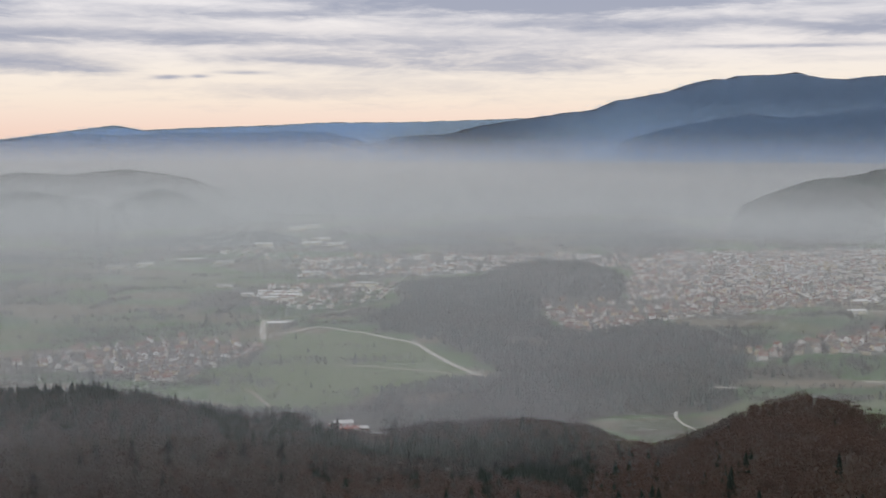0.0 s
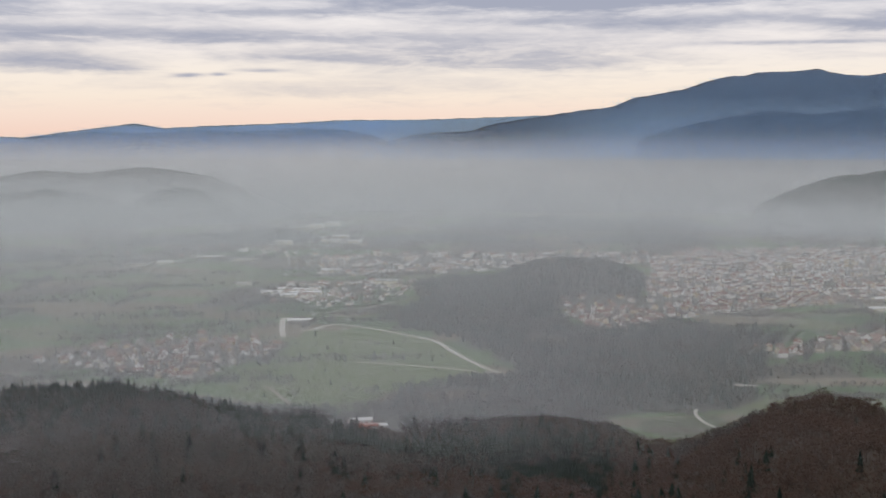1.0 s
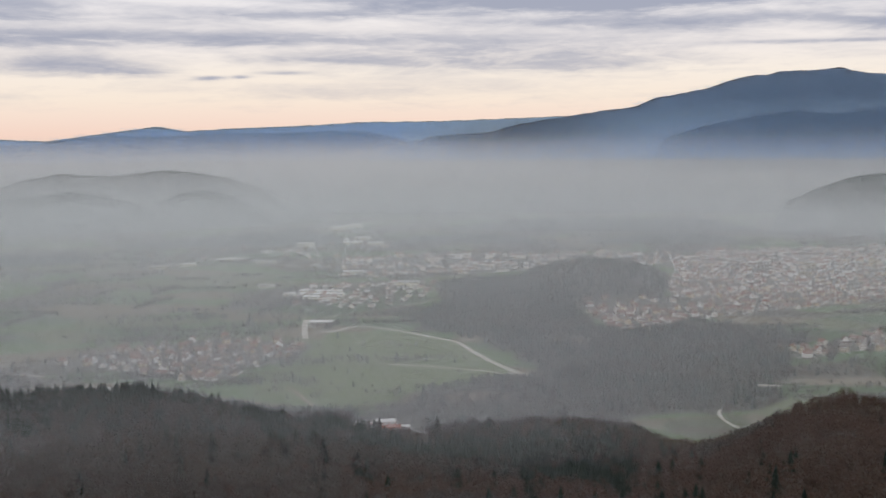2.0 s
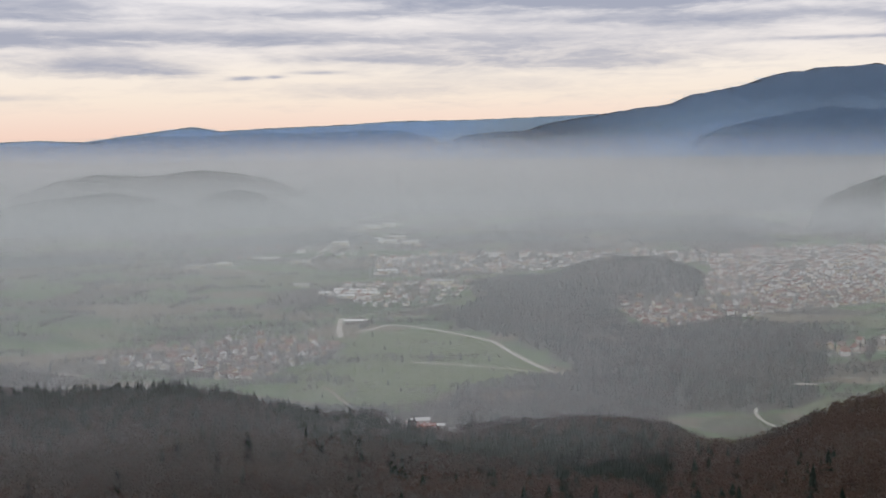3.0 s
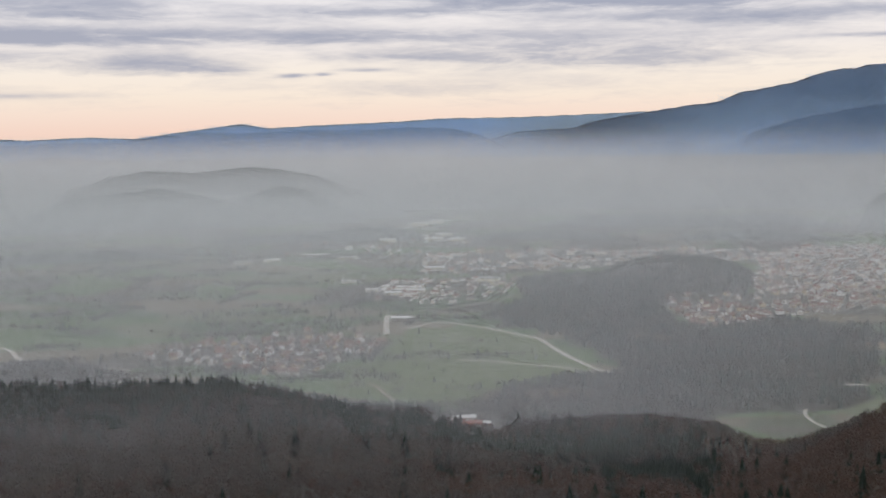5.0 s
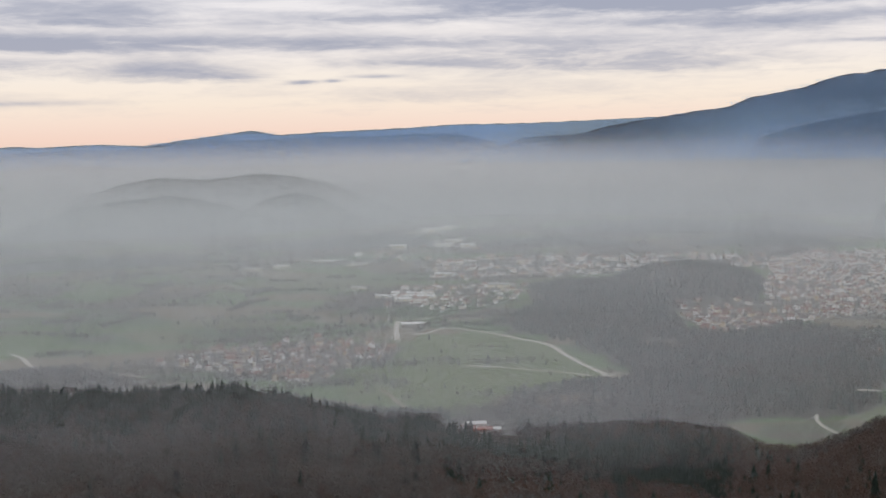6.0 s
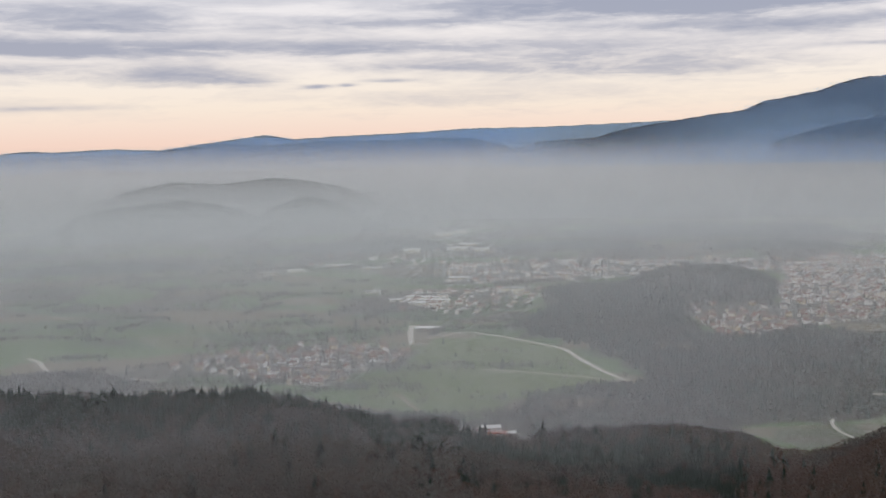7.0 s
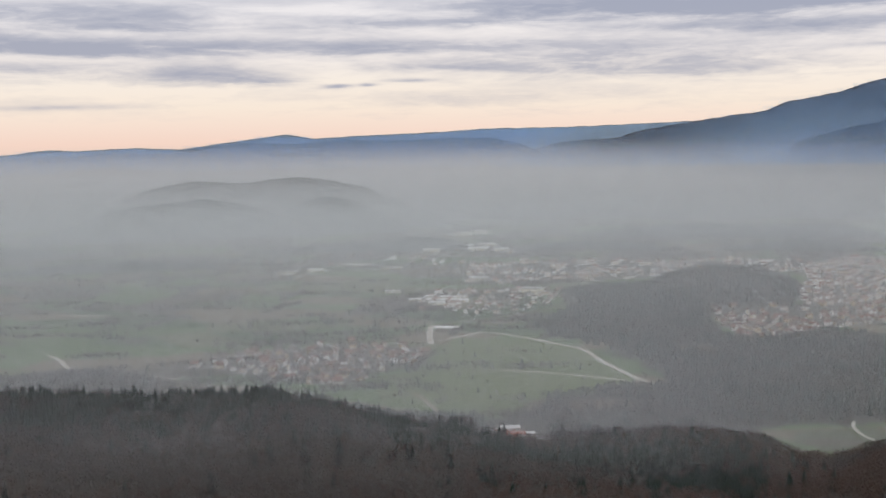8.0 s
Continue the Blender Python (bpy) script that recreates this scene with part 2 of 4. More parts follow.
def box(bm, x0, x1, y0, y1, z0, z1):
    v = [bm.verts.new(p) for p in ((x0, y0, z0), (x1, y0, z0), (x1, y1, z0), (x0, y1, z0), (x0, y0, z1), (x1, y0, z1), (x1, y1, z1), (x0, y1, z1))]
    for f in ((3, 2, 1, 0), (4, 5, 6, 7), (0, 1, 5, 4), (1, 2, 6, 5), (2, 3, 7, 6), (3, 0, 4, 7)):
        bm.faces.new([v[i] for i in f])
    return bm


rng = np.random.default_rng(11)


def wave(x, y, size, seed=0.0, octaves=4):
    """Smooth noise of about -1 to 1 over arrays of metres."""
    x, y = np.broadcast_arrays(np.asarray(x, float), np.asarray(y, float))
    total, amp, norm = np.zeros(x.shape), 1.0, 0.0
    gen = np.random.default_rng(int(seed * 977) + 5)
    for o in range(octaves):
        for k in range(4):
            ang, ph = gen.uniform(0, 2 * math.pi), gen.uniform(0, 2 * math.pi)
            fr = 2 * math.pi / size * 2 ** o * gen.uniform(0.75, 1.3)
            total += amp * np.sin((x * math.cos(ang) + y * math.sin(ang)) * fr + ph)
        norm += amp * 2.2
        amp *= 0.5
    return total / norm


def inside(x, y, poly):
    x, y = np.asarray(x, float), np.asarray(y, float)
    hit = np.zeros(x.shape, bool)
    for (x0, y0), (x1, y1) in zip(poly, poly[1:] + poly[:1]):
        if y0 == y1:
            continue
        hit ^= ((y0 > y) != (y1 > y)) & (x < (x1 - x0) * (y - y0) / (y1 - y0) + x0)
    return hit


# ---- the ground ----
# near wooded spur: azimuth, elevation of the tree tops on its crest, range of the crest
CREST = [(-60, -11, 1150), (-27, -10.4, 1150), (-24.6, -10.65, 1150), (-22, -10.85, 1150), (-19, -11.0, 1150), (-15.4, -11.0, 1150), (-12, -11.8, 1140), (-9.5, -12.7, 1120),
         (-5.8, -13.15, 1110), (-3, -13.9, 1090), (1.5, -13.5, 1060), (4, -13.05, 1040), (6.5, -13.35, 1020), (8.3, -14.15, 1000), (10, -14.1, 980),
         (12.4, -12.8, 960), (14, -11.75, 950), (16, -11.25, 940), (18, -11.45, 930), (20, -12.2, 930), (24, -12.5, 930), (60, -12, 930)]
CA, CE, CR = (np.array(c, float) for c in zip(*CREST))
TREE_TOP = 16.0


def smoothstep(a, b, v):
    t = np.clip((v - a) / (b - a), 0, 1)
    return t * t * (3 - 2 * t)


def ground_height(az, r):
    """Height of the land at an azimuth in degrees and a range in metres."""
    az, r = np.broadcast_arrays(np.asarray(az, float), np.asarray(r, float))
    x, y = r * np.sin(np.radians(az)), r * np.cos(np.radians(az))
    ahead = np.clip(az, -60, 60)
    rc, ec = np.interp(ahead, CA, CR), np.interp(ahead, CA, CE)
    zc = EYE + rc * np.tan(np.radians(ec)) - TREE_TOP
    lump = 5 * wave(x, y, 240, 1) * smoothstep(150, 500, r)
    z = np.where(r < 40, 298.2 - 0.35 * r, 0)
    z = np.where((r >= 40) & (r < 200), 284.2 - (r - 40) * 0.43, z)
    z = np.where((r >= 200) & (r < 450), 215.4 - (r - 200) * 0.27, z)
    t = np.clip((r - 450) / (rc - 450), 0, 1)
    z = np.where((r >= 450) & (r < rc), 147.9 + (zc - 147.9) * t + 9 * np.sin(t * math.pi) * np.sin(t * 7 + az * 0.25), z)
    drop = smoothstep(0, 260, r - rc)
    z = np.where(r >= rc, zc * (1 - drop), z) + lump * (1 - smoothstep(0, 200, r - rc))
    # castle hill with the dark wood, and lesser rises of the plain
    hx, hy = x - 215, y - 2330
    hill = 47 * np.exp(-((hx / 132) ** 2 + (hy / 180) ** 2) ** 1.9) + 19 * np.exp(-((x + 10) / 150) ** 2 - ((y - 2270) / 190) ** 2)
    z = z + hill * smoothstep(1500, 1800, r)
    z = z + 10 * np.exp(-((x - 30) / 130) ** 2 - ((y - 1400) / 90) ** 2) * smoothstep(1150, 1250, r)
    z = z + 15 * np.exp(-((x + 645) / 90) ** 2 - ((y - 1480) / 60) ** 2)
    z = z + (3 * wave(x, y, 900, 2) + 3) * smoothstep(1500, 2500, r)
    return np.maximum(z, -1)


AZ = np.concatenate([np.arange(-180, -50, 6.0), np.arange(-50, 50.01, 0.2), np.arange(56, 178, 6.0), [180.0]])
RG = np.concatenate([[0.01, 3, 8, 18], np.arange(40, 440, 20), np.arange(440, 1400, 6.5), np.arange(1400, 2400, 10), np.arange(2400, 3500, 22), np.arange(3500, 5000, 70), [5200, 5800, 6500, 8000]])
GZ = ground_height(AZ[:, None], RG[None, :])
GZ[:, 1:-1] = (GZ[:, :-2] + 2 * GZ[:, 1:-1] + GZ[:, 2:]) / 4


def land(x, y):
    """Height of the built ground sheet at a plan place."""
    x, y = np.asarray(x, float), np.asarray(y, float)
    az, r = np.degrees(np.arctan2(x, y)), np.hypot(x, y)
    i = np.clip(np.searchsorted(AZ, az) - 1, 0, len(AZ) - 2)
    j = np.clip(np.searchsorted(RG, r) - 1, 0, len(RG) - 2)
    u, v = np.clip((az - AZ[i]) / (AZ[i + 1] - AZ[i]), 0, 1), np.clip((r - RG[j]) / (RG[j + 1] - RG[j]), 0, 1)
    return (GZ[i, j] * (1 - u) + GZ[i + 1, j] * u) * (1 - v) + (GZ[i, j + 1] * (1 - u) + GZ[i + 1, j + 1] * u) * v


MIDWOOD = [(-100, 1300), (-91, 1365), (-2, 1488), (75, 1520), (48, 1665), (-8, 1800), (-95, 1900), (-130, 1990), (-75, 2110), (-90, 2330),
           (60, 2520), (330, 2520), (345, 2380), (335, 2280), (300, 2160), (205, 2140), (150, 2080), (178, 1900), (225, 1880), (338, 1985), (375, 1925),
           (480, 1820), (410, 1735), (400, 1640), (372, 1540), (350, 1480), (330, 1400), (285, 1345), (185, 1325), (100, 1280)]
VILLAGE = [(-570, 1640), (-500, 1745), (-380, 1845), (-310, 1810), (-240, 1775), (-245, 1660), (-300, 1610), (-318, 1510), (-400, 1535), (-500, 1600)]
HAMLET = [(385, 1715), (420, 1645), (500, 1720), (610, 1700), (660, 1800), (650, 1900), (560, 1850), (450, 1745)]
TOWN = [(160, 2130), (190, 1900), (240, 1880), (345, 2010), (590, 2140), (780, 2200), (1010, 2300), (1300, 3150), (560, 3150), (430, 2900), (380, 2520), (350, 2380), (310, 2170)]
SUBURB = [(-290, 2560), (-90, 2590), (60, 2690), (200, 2790), (440, 2850), (480, 3120), (0, 3060), (-330, 2960)]
MEADOW = [(-260, 1420), (-98, 1330), (-91, 1408), (-2, 1538), (45, 1562), (-28, 1795), (-120, 1880), (-235, 1890), (-240, 1640), (-300, 1560)]
PASTURE = [(188, 1300), (268, 1325), (275, 1266), (210, 1215), (176, 1258)]


def wood_cover(x, y):
    """How wooded the land is, 0 to 1."""
    az, r = np.degrees(np.arctan2(x, y)), np.hypot(x, y)
    rc = np.interp(np.clip(az, -60, 60), CA, CR)
    edge = 14 * wave(x, y, 90, 3)
    near = r + edge < rc + np.interp(az, [-27, -20, -12, -8, -4, 0, 4, 6.3, 7.6, 12, 20], [330, 300, 230, 190, 250, 330, 330, 300, 140, 230, 250])
    near &= ~inside(x + edge, y, PASTURE)
    mid = inside(x + edge, y + edge, MIDWOOD)
    open_patch = (((x - 118) / 32) ** 2 + ((y - 1800) / 26) ** 2 < 1) | (((x + 12) / 40) ** 2 + ((y - 1385) / 22) ** 2 < 1)
    far = (wave(x, y, 420, 4) + 0.25 * wave(x, y, 90, 5) > np.where(r > 3150, 0.02, 0.42)) & (r > 1900)
    far &= ~(inside(x, y, TOWN) | inside(x, y, SUBURB) | inside(x, y, VILLAGE) | inside(x, y, HAMLET) | inside(x, y, MEADOW))
    knoll = ((x + 645) / 115) ** 2 + ((y - 1485) / 62) ** 2 < 1
    return ((near | mid | far | knoll) & ~open_patch & ~(inside(x, y, MEADOW) & ~near)).astype(float)


def build_ground():
    az, r = np.meshgrid(np.radians(AZ), RG, indexing="ij")
    x, y = r * np.sin(az), r * np.cos(az)
    na, nr = x.shape
    verts = np.stack([x, y, GZ], -1).reshape(-1, 3)
    i, j = np.meshgrid(np.arange(na - 1), np.arange(nr - 1), indexing="ij")
    a = (i * nr + j).ravel()
    faces = np.stack([a, a + 1, a + nr + 1, a + nr], 1)
    ob = new("ground", mesh_of("ground", verts, faces, GROUND, True, 4))
    tagged(ob, "broad valley floor of green fields, bare plots and wooded spurs", "ground", kind="structure")
    fx, fy = x.ravel(), y.ravel()
    wob = 10 * wave(fx, fy, 70, 6)
    built = inside(fx + wob, fy, TOWN) | inside(fx + wob, fy, SUBURB) | inside(fx + wob, fy, VILLAGE) | inside(fx, fy + wob, HAMLET)
    green = inside(fx, fy, MEADOW) | inside(fx, fy, PASTURE)
    green = green.astype(float)
    bare = np.zeros(len(fx))
    for cx, cy, hx, hy in ((118, 1800, 34, 26), (-12, 1385, 44, 20), (-20, 1830, 25, 45), (-690, 2760, 75, 26), (-760, 2735, 60, 18), (150, 1215, 50, 12), (214, 1258, 34, 13), (-180, 2040, 40, 26), (470, 1505, 130, 26)):
        bare = np.maximum(bare, np.clip(1.6 - 1.3 * (((fx - cx) / hx) ** 2 + ((fy - cy) / hy) ** 2) + 0.5 * wave(fx, fy, 30, 9), 0, 1))
    for name, values in (("wood", np.maximum(wood_cover(fx, fy) * (1 - bare), 0.6 * inside(fx, fy, PASTURE))), ("built", built.astype(float)), ("meadow", green), ("bare", bare)):
        ob.data.attributes.new(name, "FLOAT", "POINT").data.foreach_set("value", values.astype(np.float32))
    return ob


ground = build_ground()


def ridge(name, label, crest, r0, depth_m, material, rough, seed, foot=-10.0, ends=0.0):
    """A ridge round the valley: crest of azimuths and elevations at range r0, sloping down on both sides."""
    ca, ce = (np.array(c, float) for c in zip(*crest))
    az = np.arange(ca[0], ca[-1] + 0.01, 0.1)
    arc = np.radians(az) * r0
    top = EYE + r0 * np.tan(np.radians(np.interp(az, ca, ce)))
    kernel = np.array([1, 2, 3, 2, 1.0]) / 9
    top = np.convolve(np.pad(top, 2, mode="edge"), kernel, "valid")
    if ends:
        top = foot + (top - foot) * (smoothstep(0, ends, az - az[0]) * smoothstep(0, ends, az[-1] - az))
    s = np.linspace(-1, 1, 25)
    rr = r0 + s * depth_m
    fall = (np.cos(s * math.pi) * 0.5 + 0.5) ** 0.8
    z = foot + (top[:, None] - foot) * fall[None, :]
    spur = wave(arc[:, None], rr[None, :] * 2.2, 330, seed) * (1 - fall[None, :] ** 3) * (top[:, None] - foot) * 0.07
    z = z + spur * (fall > 0.02) + rough * wave(arc[:, None], rr[None, :], 60, seed + 1) * fall[None, :] + rough * 0.8 * wave(arc[:, None], 0 * rr[None, :], 16, seed + 2) * fall[None, :]
    a = np.radians(az)[:, None]
    x, y = rr[None, :] * np.sin(a), rr[None, :] * np.cos(a)
    na, nr = x.shape
    verts = np.stack([x, y, z], -1).reshape(-1, 3)
    i, j = np.meshgrid(np.arange(na - 1), np.arange(nr - 1), indexing="ij")
    k = (i * nr + j).ravel()
    faces = np.stack([k, k + 1, k + nr + 1, k + nr], 1)
    ob = new(name, mesh_of(name, verts, faces, material, True, 4))
    return tagged(ob, label, name.split("_")[-1], kind="structure")


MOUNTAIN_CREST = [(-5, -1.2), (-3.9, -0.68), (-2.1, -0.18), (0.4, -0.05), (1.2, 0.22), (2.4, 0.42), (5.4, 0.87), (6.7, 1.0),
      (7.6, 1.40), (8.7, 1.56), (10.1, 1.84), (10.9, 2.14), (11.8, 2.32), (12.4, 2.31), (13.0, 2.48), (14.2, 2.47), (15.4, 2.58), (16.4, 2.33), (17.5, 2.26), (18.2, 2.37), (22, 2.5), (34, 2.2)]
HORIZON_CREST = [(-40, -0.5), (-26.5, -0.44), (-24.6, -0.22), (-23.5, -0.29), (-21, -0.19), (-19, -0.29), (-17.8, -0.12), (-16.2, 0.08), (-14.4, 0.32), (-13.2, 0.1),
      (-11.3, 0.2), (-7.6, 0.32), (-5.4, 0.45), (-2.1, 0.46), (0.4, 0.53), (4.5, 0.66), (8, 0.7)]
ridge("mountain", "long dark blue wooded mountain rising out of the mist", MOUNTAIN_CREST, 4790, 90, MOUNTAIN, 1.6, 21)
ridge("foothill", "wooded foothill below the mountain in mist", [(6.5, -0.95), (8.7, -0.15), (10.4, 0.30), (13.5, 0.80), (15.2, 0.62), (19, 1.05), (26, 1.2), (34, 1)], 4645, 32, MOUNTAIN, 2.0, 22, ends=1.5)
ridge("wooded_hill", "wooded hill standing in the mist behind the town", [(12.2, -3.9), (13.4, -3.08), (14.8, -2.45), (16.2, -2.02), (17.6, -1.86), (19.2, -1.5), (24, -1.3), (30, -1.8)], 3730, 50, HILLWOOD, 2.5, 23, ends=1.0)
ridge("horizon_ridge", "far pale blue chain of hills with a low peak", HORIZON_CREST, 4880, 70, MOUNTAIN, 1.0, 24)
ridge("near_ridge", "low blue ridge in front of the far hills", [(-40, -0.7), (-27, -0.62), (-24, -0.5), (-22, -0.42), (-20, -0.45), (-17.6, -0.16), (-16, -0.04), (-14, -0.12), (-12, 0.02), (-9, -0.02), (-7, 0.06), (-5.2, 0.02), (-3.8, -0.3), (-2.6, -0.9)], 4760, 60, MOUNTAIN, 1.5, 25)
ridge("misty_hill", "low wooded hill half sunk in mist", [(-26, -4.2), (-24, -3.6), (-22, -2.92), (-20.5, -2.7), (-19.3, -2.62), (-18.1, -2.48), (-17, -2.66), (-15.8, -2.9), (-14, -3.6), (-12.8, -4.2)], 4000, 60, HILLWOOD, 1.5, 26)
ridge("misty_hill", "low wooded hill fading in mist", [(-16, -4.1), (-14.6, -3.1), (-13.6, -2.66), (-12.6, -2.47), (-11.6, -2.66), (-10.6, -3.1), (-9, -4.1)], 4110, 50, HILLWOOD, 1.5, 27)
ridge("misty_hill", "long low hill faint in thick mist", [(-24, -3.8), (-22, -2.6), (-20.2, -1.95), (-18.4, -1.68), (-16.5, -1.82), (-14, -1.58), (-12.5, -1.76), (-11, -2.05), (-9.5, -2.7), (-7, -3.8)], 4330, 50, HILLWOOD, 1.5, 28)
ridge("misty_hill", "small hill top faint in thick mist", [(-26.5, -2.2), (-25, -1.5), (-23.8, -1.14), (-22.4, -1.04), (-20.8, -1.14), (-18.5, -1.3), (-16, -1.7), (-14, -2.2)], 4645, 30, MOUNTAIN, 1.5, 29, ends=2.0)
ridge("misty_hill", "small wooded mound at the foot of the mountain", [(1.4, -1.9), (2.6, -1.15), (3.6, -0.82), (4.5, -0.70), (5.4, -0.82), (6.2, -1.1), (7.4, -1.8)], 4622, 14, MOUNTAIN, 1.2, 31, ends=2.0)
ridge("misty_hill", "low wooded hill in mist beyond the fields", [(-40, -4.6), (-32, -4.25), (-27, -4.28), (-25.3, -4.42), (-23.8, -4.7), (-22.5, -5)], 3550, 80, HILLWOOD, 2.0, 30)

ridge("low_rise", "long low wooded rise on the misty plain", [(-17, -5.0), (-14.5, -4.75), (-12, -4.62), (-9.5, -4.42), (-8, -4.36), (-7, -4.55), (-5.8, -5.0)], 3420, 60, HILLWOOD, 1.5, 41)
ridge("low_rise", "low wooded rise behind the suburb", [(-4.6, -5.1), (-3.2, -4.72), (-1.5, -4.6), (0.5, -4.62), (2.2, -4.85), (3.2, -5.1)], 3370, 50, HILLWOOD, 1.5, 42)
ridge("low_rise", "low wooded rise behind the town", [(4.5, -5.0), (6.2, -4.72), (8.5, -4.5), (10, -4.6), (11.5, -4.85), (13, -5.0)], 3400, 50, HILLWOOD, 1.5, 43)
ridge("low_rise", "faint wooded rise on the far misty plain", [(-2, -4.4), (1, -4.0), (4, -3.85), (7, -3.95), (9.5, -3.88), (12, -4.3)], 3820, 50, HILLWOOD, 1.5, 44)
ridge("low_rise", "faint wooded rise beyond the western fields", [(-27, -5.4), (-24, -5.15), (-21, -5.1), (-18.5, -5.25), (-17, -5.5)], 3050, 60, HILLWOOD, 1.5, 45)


# ---- valley haze, imitated by hair-thin solid strips, level, in banks one behind the other ----
BANK_COUNT = [0]
SPACING = 0.4e-4


def haze(label, r, z0, z1, cover, material, azs=(-33, 27), step=5.0, tilt=0.8):
    """A bank of nearly level strips at range r; cover(elevation, azimuth) says how much of the gap each strip fills."""
    k = BANK_COUNT[0] = BANK_COUNT[0] + 1
    gap = r * SPACING
    slope = 0.07 * (1 if k % 2 else -1) * (0.4 + 0.6 * (k * 0.414 % 1))
    a = np.arange(azs[0], azs[1] + 0.01, step)
    rise = slope * r * np.radians(a)
    z = np.arange(z0 - rise.max(), z1 - rise.min(), gap)[:, None] + rise[None, :]
    z = z + np.random.default_rng(k).uniform(-0.5, 0.5, z.shape) * gap
    fill = np.clip(cover(np.degrees(np.arctan((z - EYE) / r)), a[None, :]), 0.0, 0.97) * (z >= z0 - gap)
    lo, hi = z - 0.5 * gap * fill, z + 0.5 * gap * fill
    ar = np.radians(a)[None, :]
    back = tilt * gap * fill
    nz, na = lo.shape
    low = np.stack([r * np.sin(ar) + 0 * lo, r * np.cos(ar) + 0 * lo, lo], -1)
    top = np.stack([(r + back) * np.sin(ar), (r + back) * np.cos(ar), hi], -1)
    verts = np.concatenate([low.reshape(-1, 3), top.reshape(-1, 3)])
    i, j = np.meshgrid(np.arange(nz), np.arange(na - 1), indexing="ij")
    c = (i * na + j).ravel()
    faces = np.stack([c, c + 1, c + 1 + nz * na, c + nz * na], 1)
    keep = ((fill[:, :-1] > 0.003) | (fill[:, 1:] > 0.003)).ravel()
    ob = new("haze", mesh_of("haze", verts, faces[keep], material, False, 4))
    return tagged(ob, label, "haze", group="banks of valley haze", kind="stuff")


def level(*stops):
    e, c = zip(*stops)
    return lambda el, az: np.interp(el, e, c) + 0 * az


def clear_right(cover, a0, a1, least):
    """The same haze, thinned to the right of a0, down to least at a1."""
    return lambda el, az: cover(el, az) * np.interp(az, (a0, a1), (1.0, least))


# both thinner to the right, where the near hill stands closer
haze("thin grey haze before the near woods", 440, 165, 235, clear_right(level((-18, 0.02), (-15.5, 0.045), (-13.3, 0.09), (-10, 0.06), (-8.3, 0.0)), 2, 14, 0.25), MIST)
haze("thin grey haze over the near woods", 830, 40, 235, clear_right(level((-15.5, 0.0), (-13.8, 0.06), (-10, 0.05), (-7, 0.0)), 4, 11, 0.0), MIST)
BANKS = [(1225, 0.28), (1600, 0.15), (2050, 0.18), (2600, 0.21), (3150, 0.24), (3650, 0.28)]
for bank, (reach, fill) in enumerate(BANKS):
    e0 = -math.degrees(math.atan(EYE / reach))
    e1 = -math.degrees(math.atan(EYE / (BANKS[bank + 1][0] if bank + 1 < len(BANKS) else 4100)))
    # strips thinned to the right to tone down the haze brightness there
    haze("level grey haze over the valley floor", reach, 1, 262,
         clear_right(level((e0 + 0.02, fill * (0.8 if bank == 0 else 0.05)), (e1, fill), (-3.4, fill), (-2.7, fill * 0.7), (-1.6, fill * 0.3), (-0.9, 0.0)), -14, 14, 0.76), MIST)
haze("mist at the foot of the wooded hill", 3600, 1, 180, lambda el, az: np.interp(el, (-5, -4, -3.6, -3.1), (0.1, 0.3, 0.22, 0.0)) * np.interp(az, (9, 13), (0.0, 1.0)), MIST, azs=(9, 33), step=2.0)
haze("mist at the foot of the low hills", 3930, 1, 200, level((-4.4, 0.0), (-3.5, 0.14), (-3.0, 0.22), (-2.5, 0.08), (-1.8, 0.0)), MIST)
MA, ME = (np.array(c, float) for c in zip(*MOUNTAIN_CREST))
HA, HE = (np.array(c, float) for c in zip(*HORIZON_CREST))


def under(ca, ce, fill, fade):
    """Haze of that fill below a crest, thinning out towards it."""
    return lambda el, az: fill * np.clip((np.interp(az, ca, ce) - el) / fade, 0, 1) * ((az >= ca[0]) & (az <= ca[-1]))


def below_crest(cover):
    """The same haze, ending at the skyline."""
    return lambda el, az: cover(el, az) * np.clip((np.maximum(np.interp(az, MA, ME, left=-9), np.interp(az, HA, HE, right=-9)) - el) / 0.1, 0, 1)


haze("mist round the low hills", 4180, 1, 290, level((-4.0, 0.05), (-3.0, 0.32), (-2.4, 0.45), (-1.9, 0.42), (-1.6, 0.30), (-1.2, 0.12), (-0.8, 0.0)), MIST_WARM)
haze("mist behind the low hills", 4460, 1, 320, below_crest(level((-3.2, 0.0), (-2.4, 0.16), (-1.8, 0.40), (-1.4, 0.58), (-1.1, 0.45), (-0.8, 0.20), (-0.5, 0.05), (-0.3, 0.0))), MIST_WARM, step=2.0)
haze("pale mist at the foot of the mountains", 4600, 1, 370, below_crest(level((-3.3, 0.05), (-2.6, 0.25), (-2.0, 0.52), (-1.5, 0.78), (-1.0, 0.76), (-0.75, 0.62), (-0.5, 0.44), (-0.3, 0.25), (0.0, 0.09), (0.4, 0.0))), MIST_WARM, step=2.0)
def thin_left(cover):
    return lambda el, az: cover(el, az) * np.interp(az, (-5, 3, 8), (0.25, 0.6, 1.0))


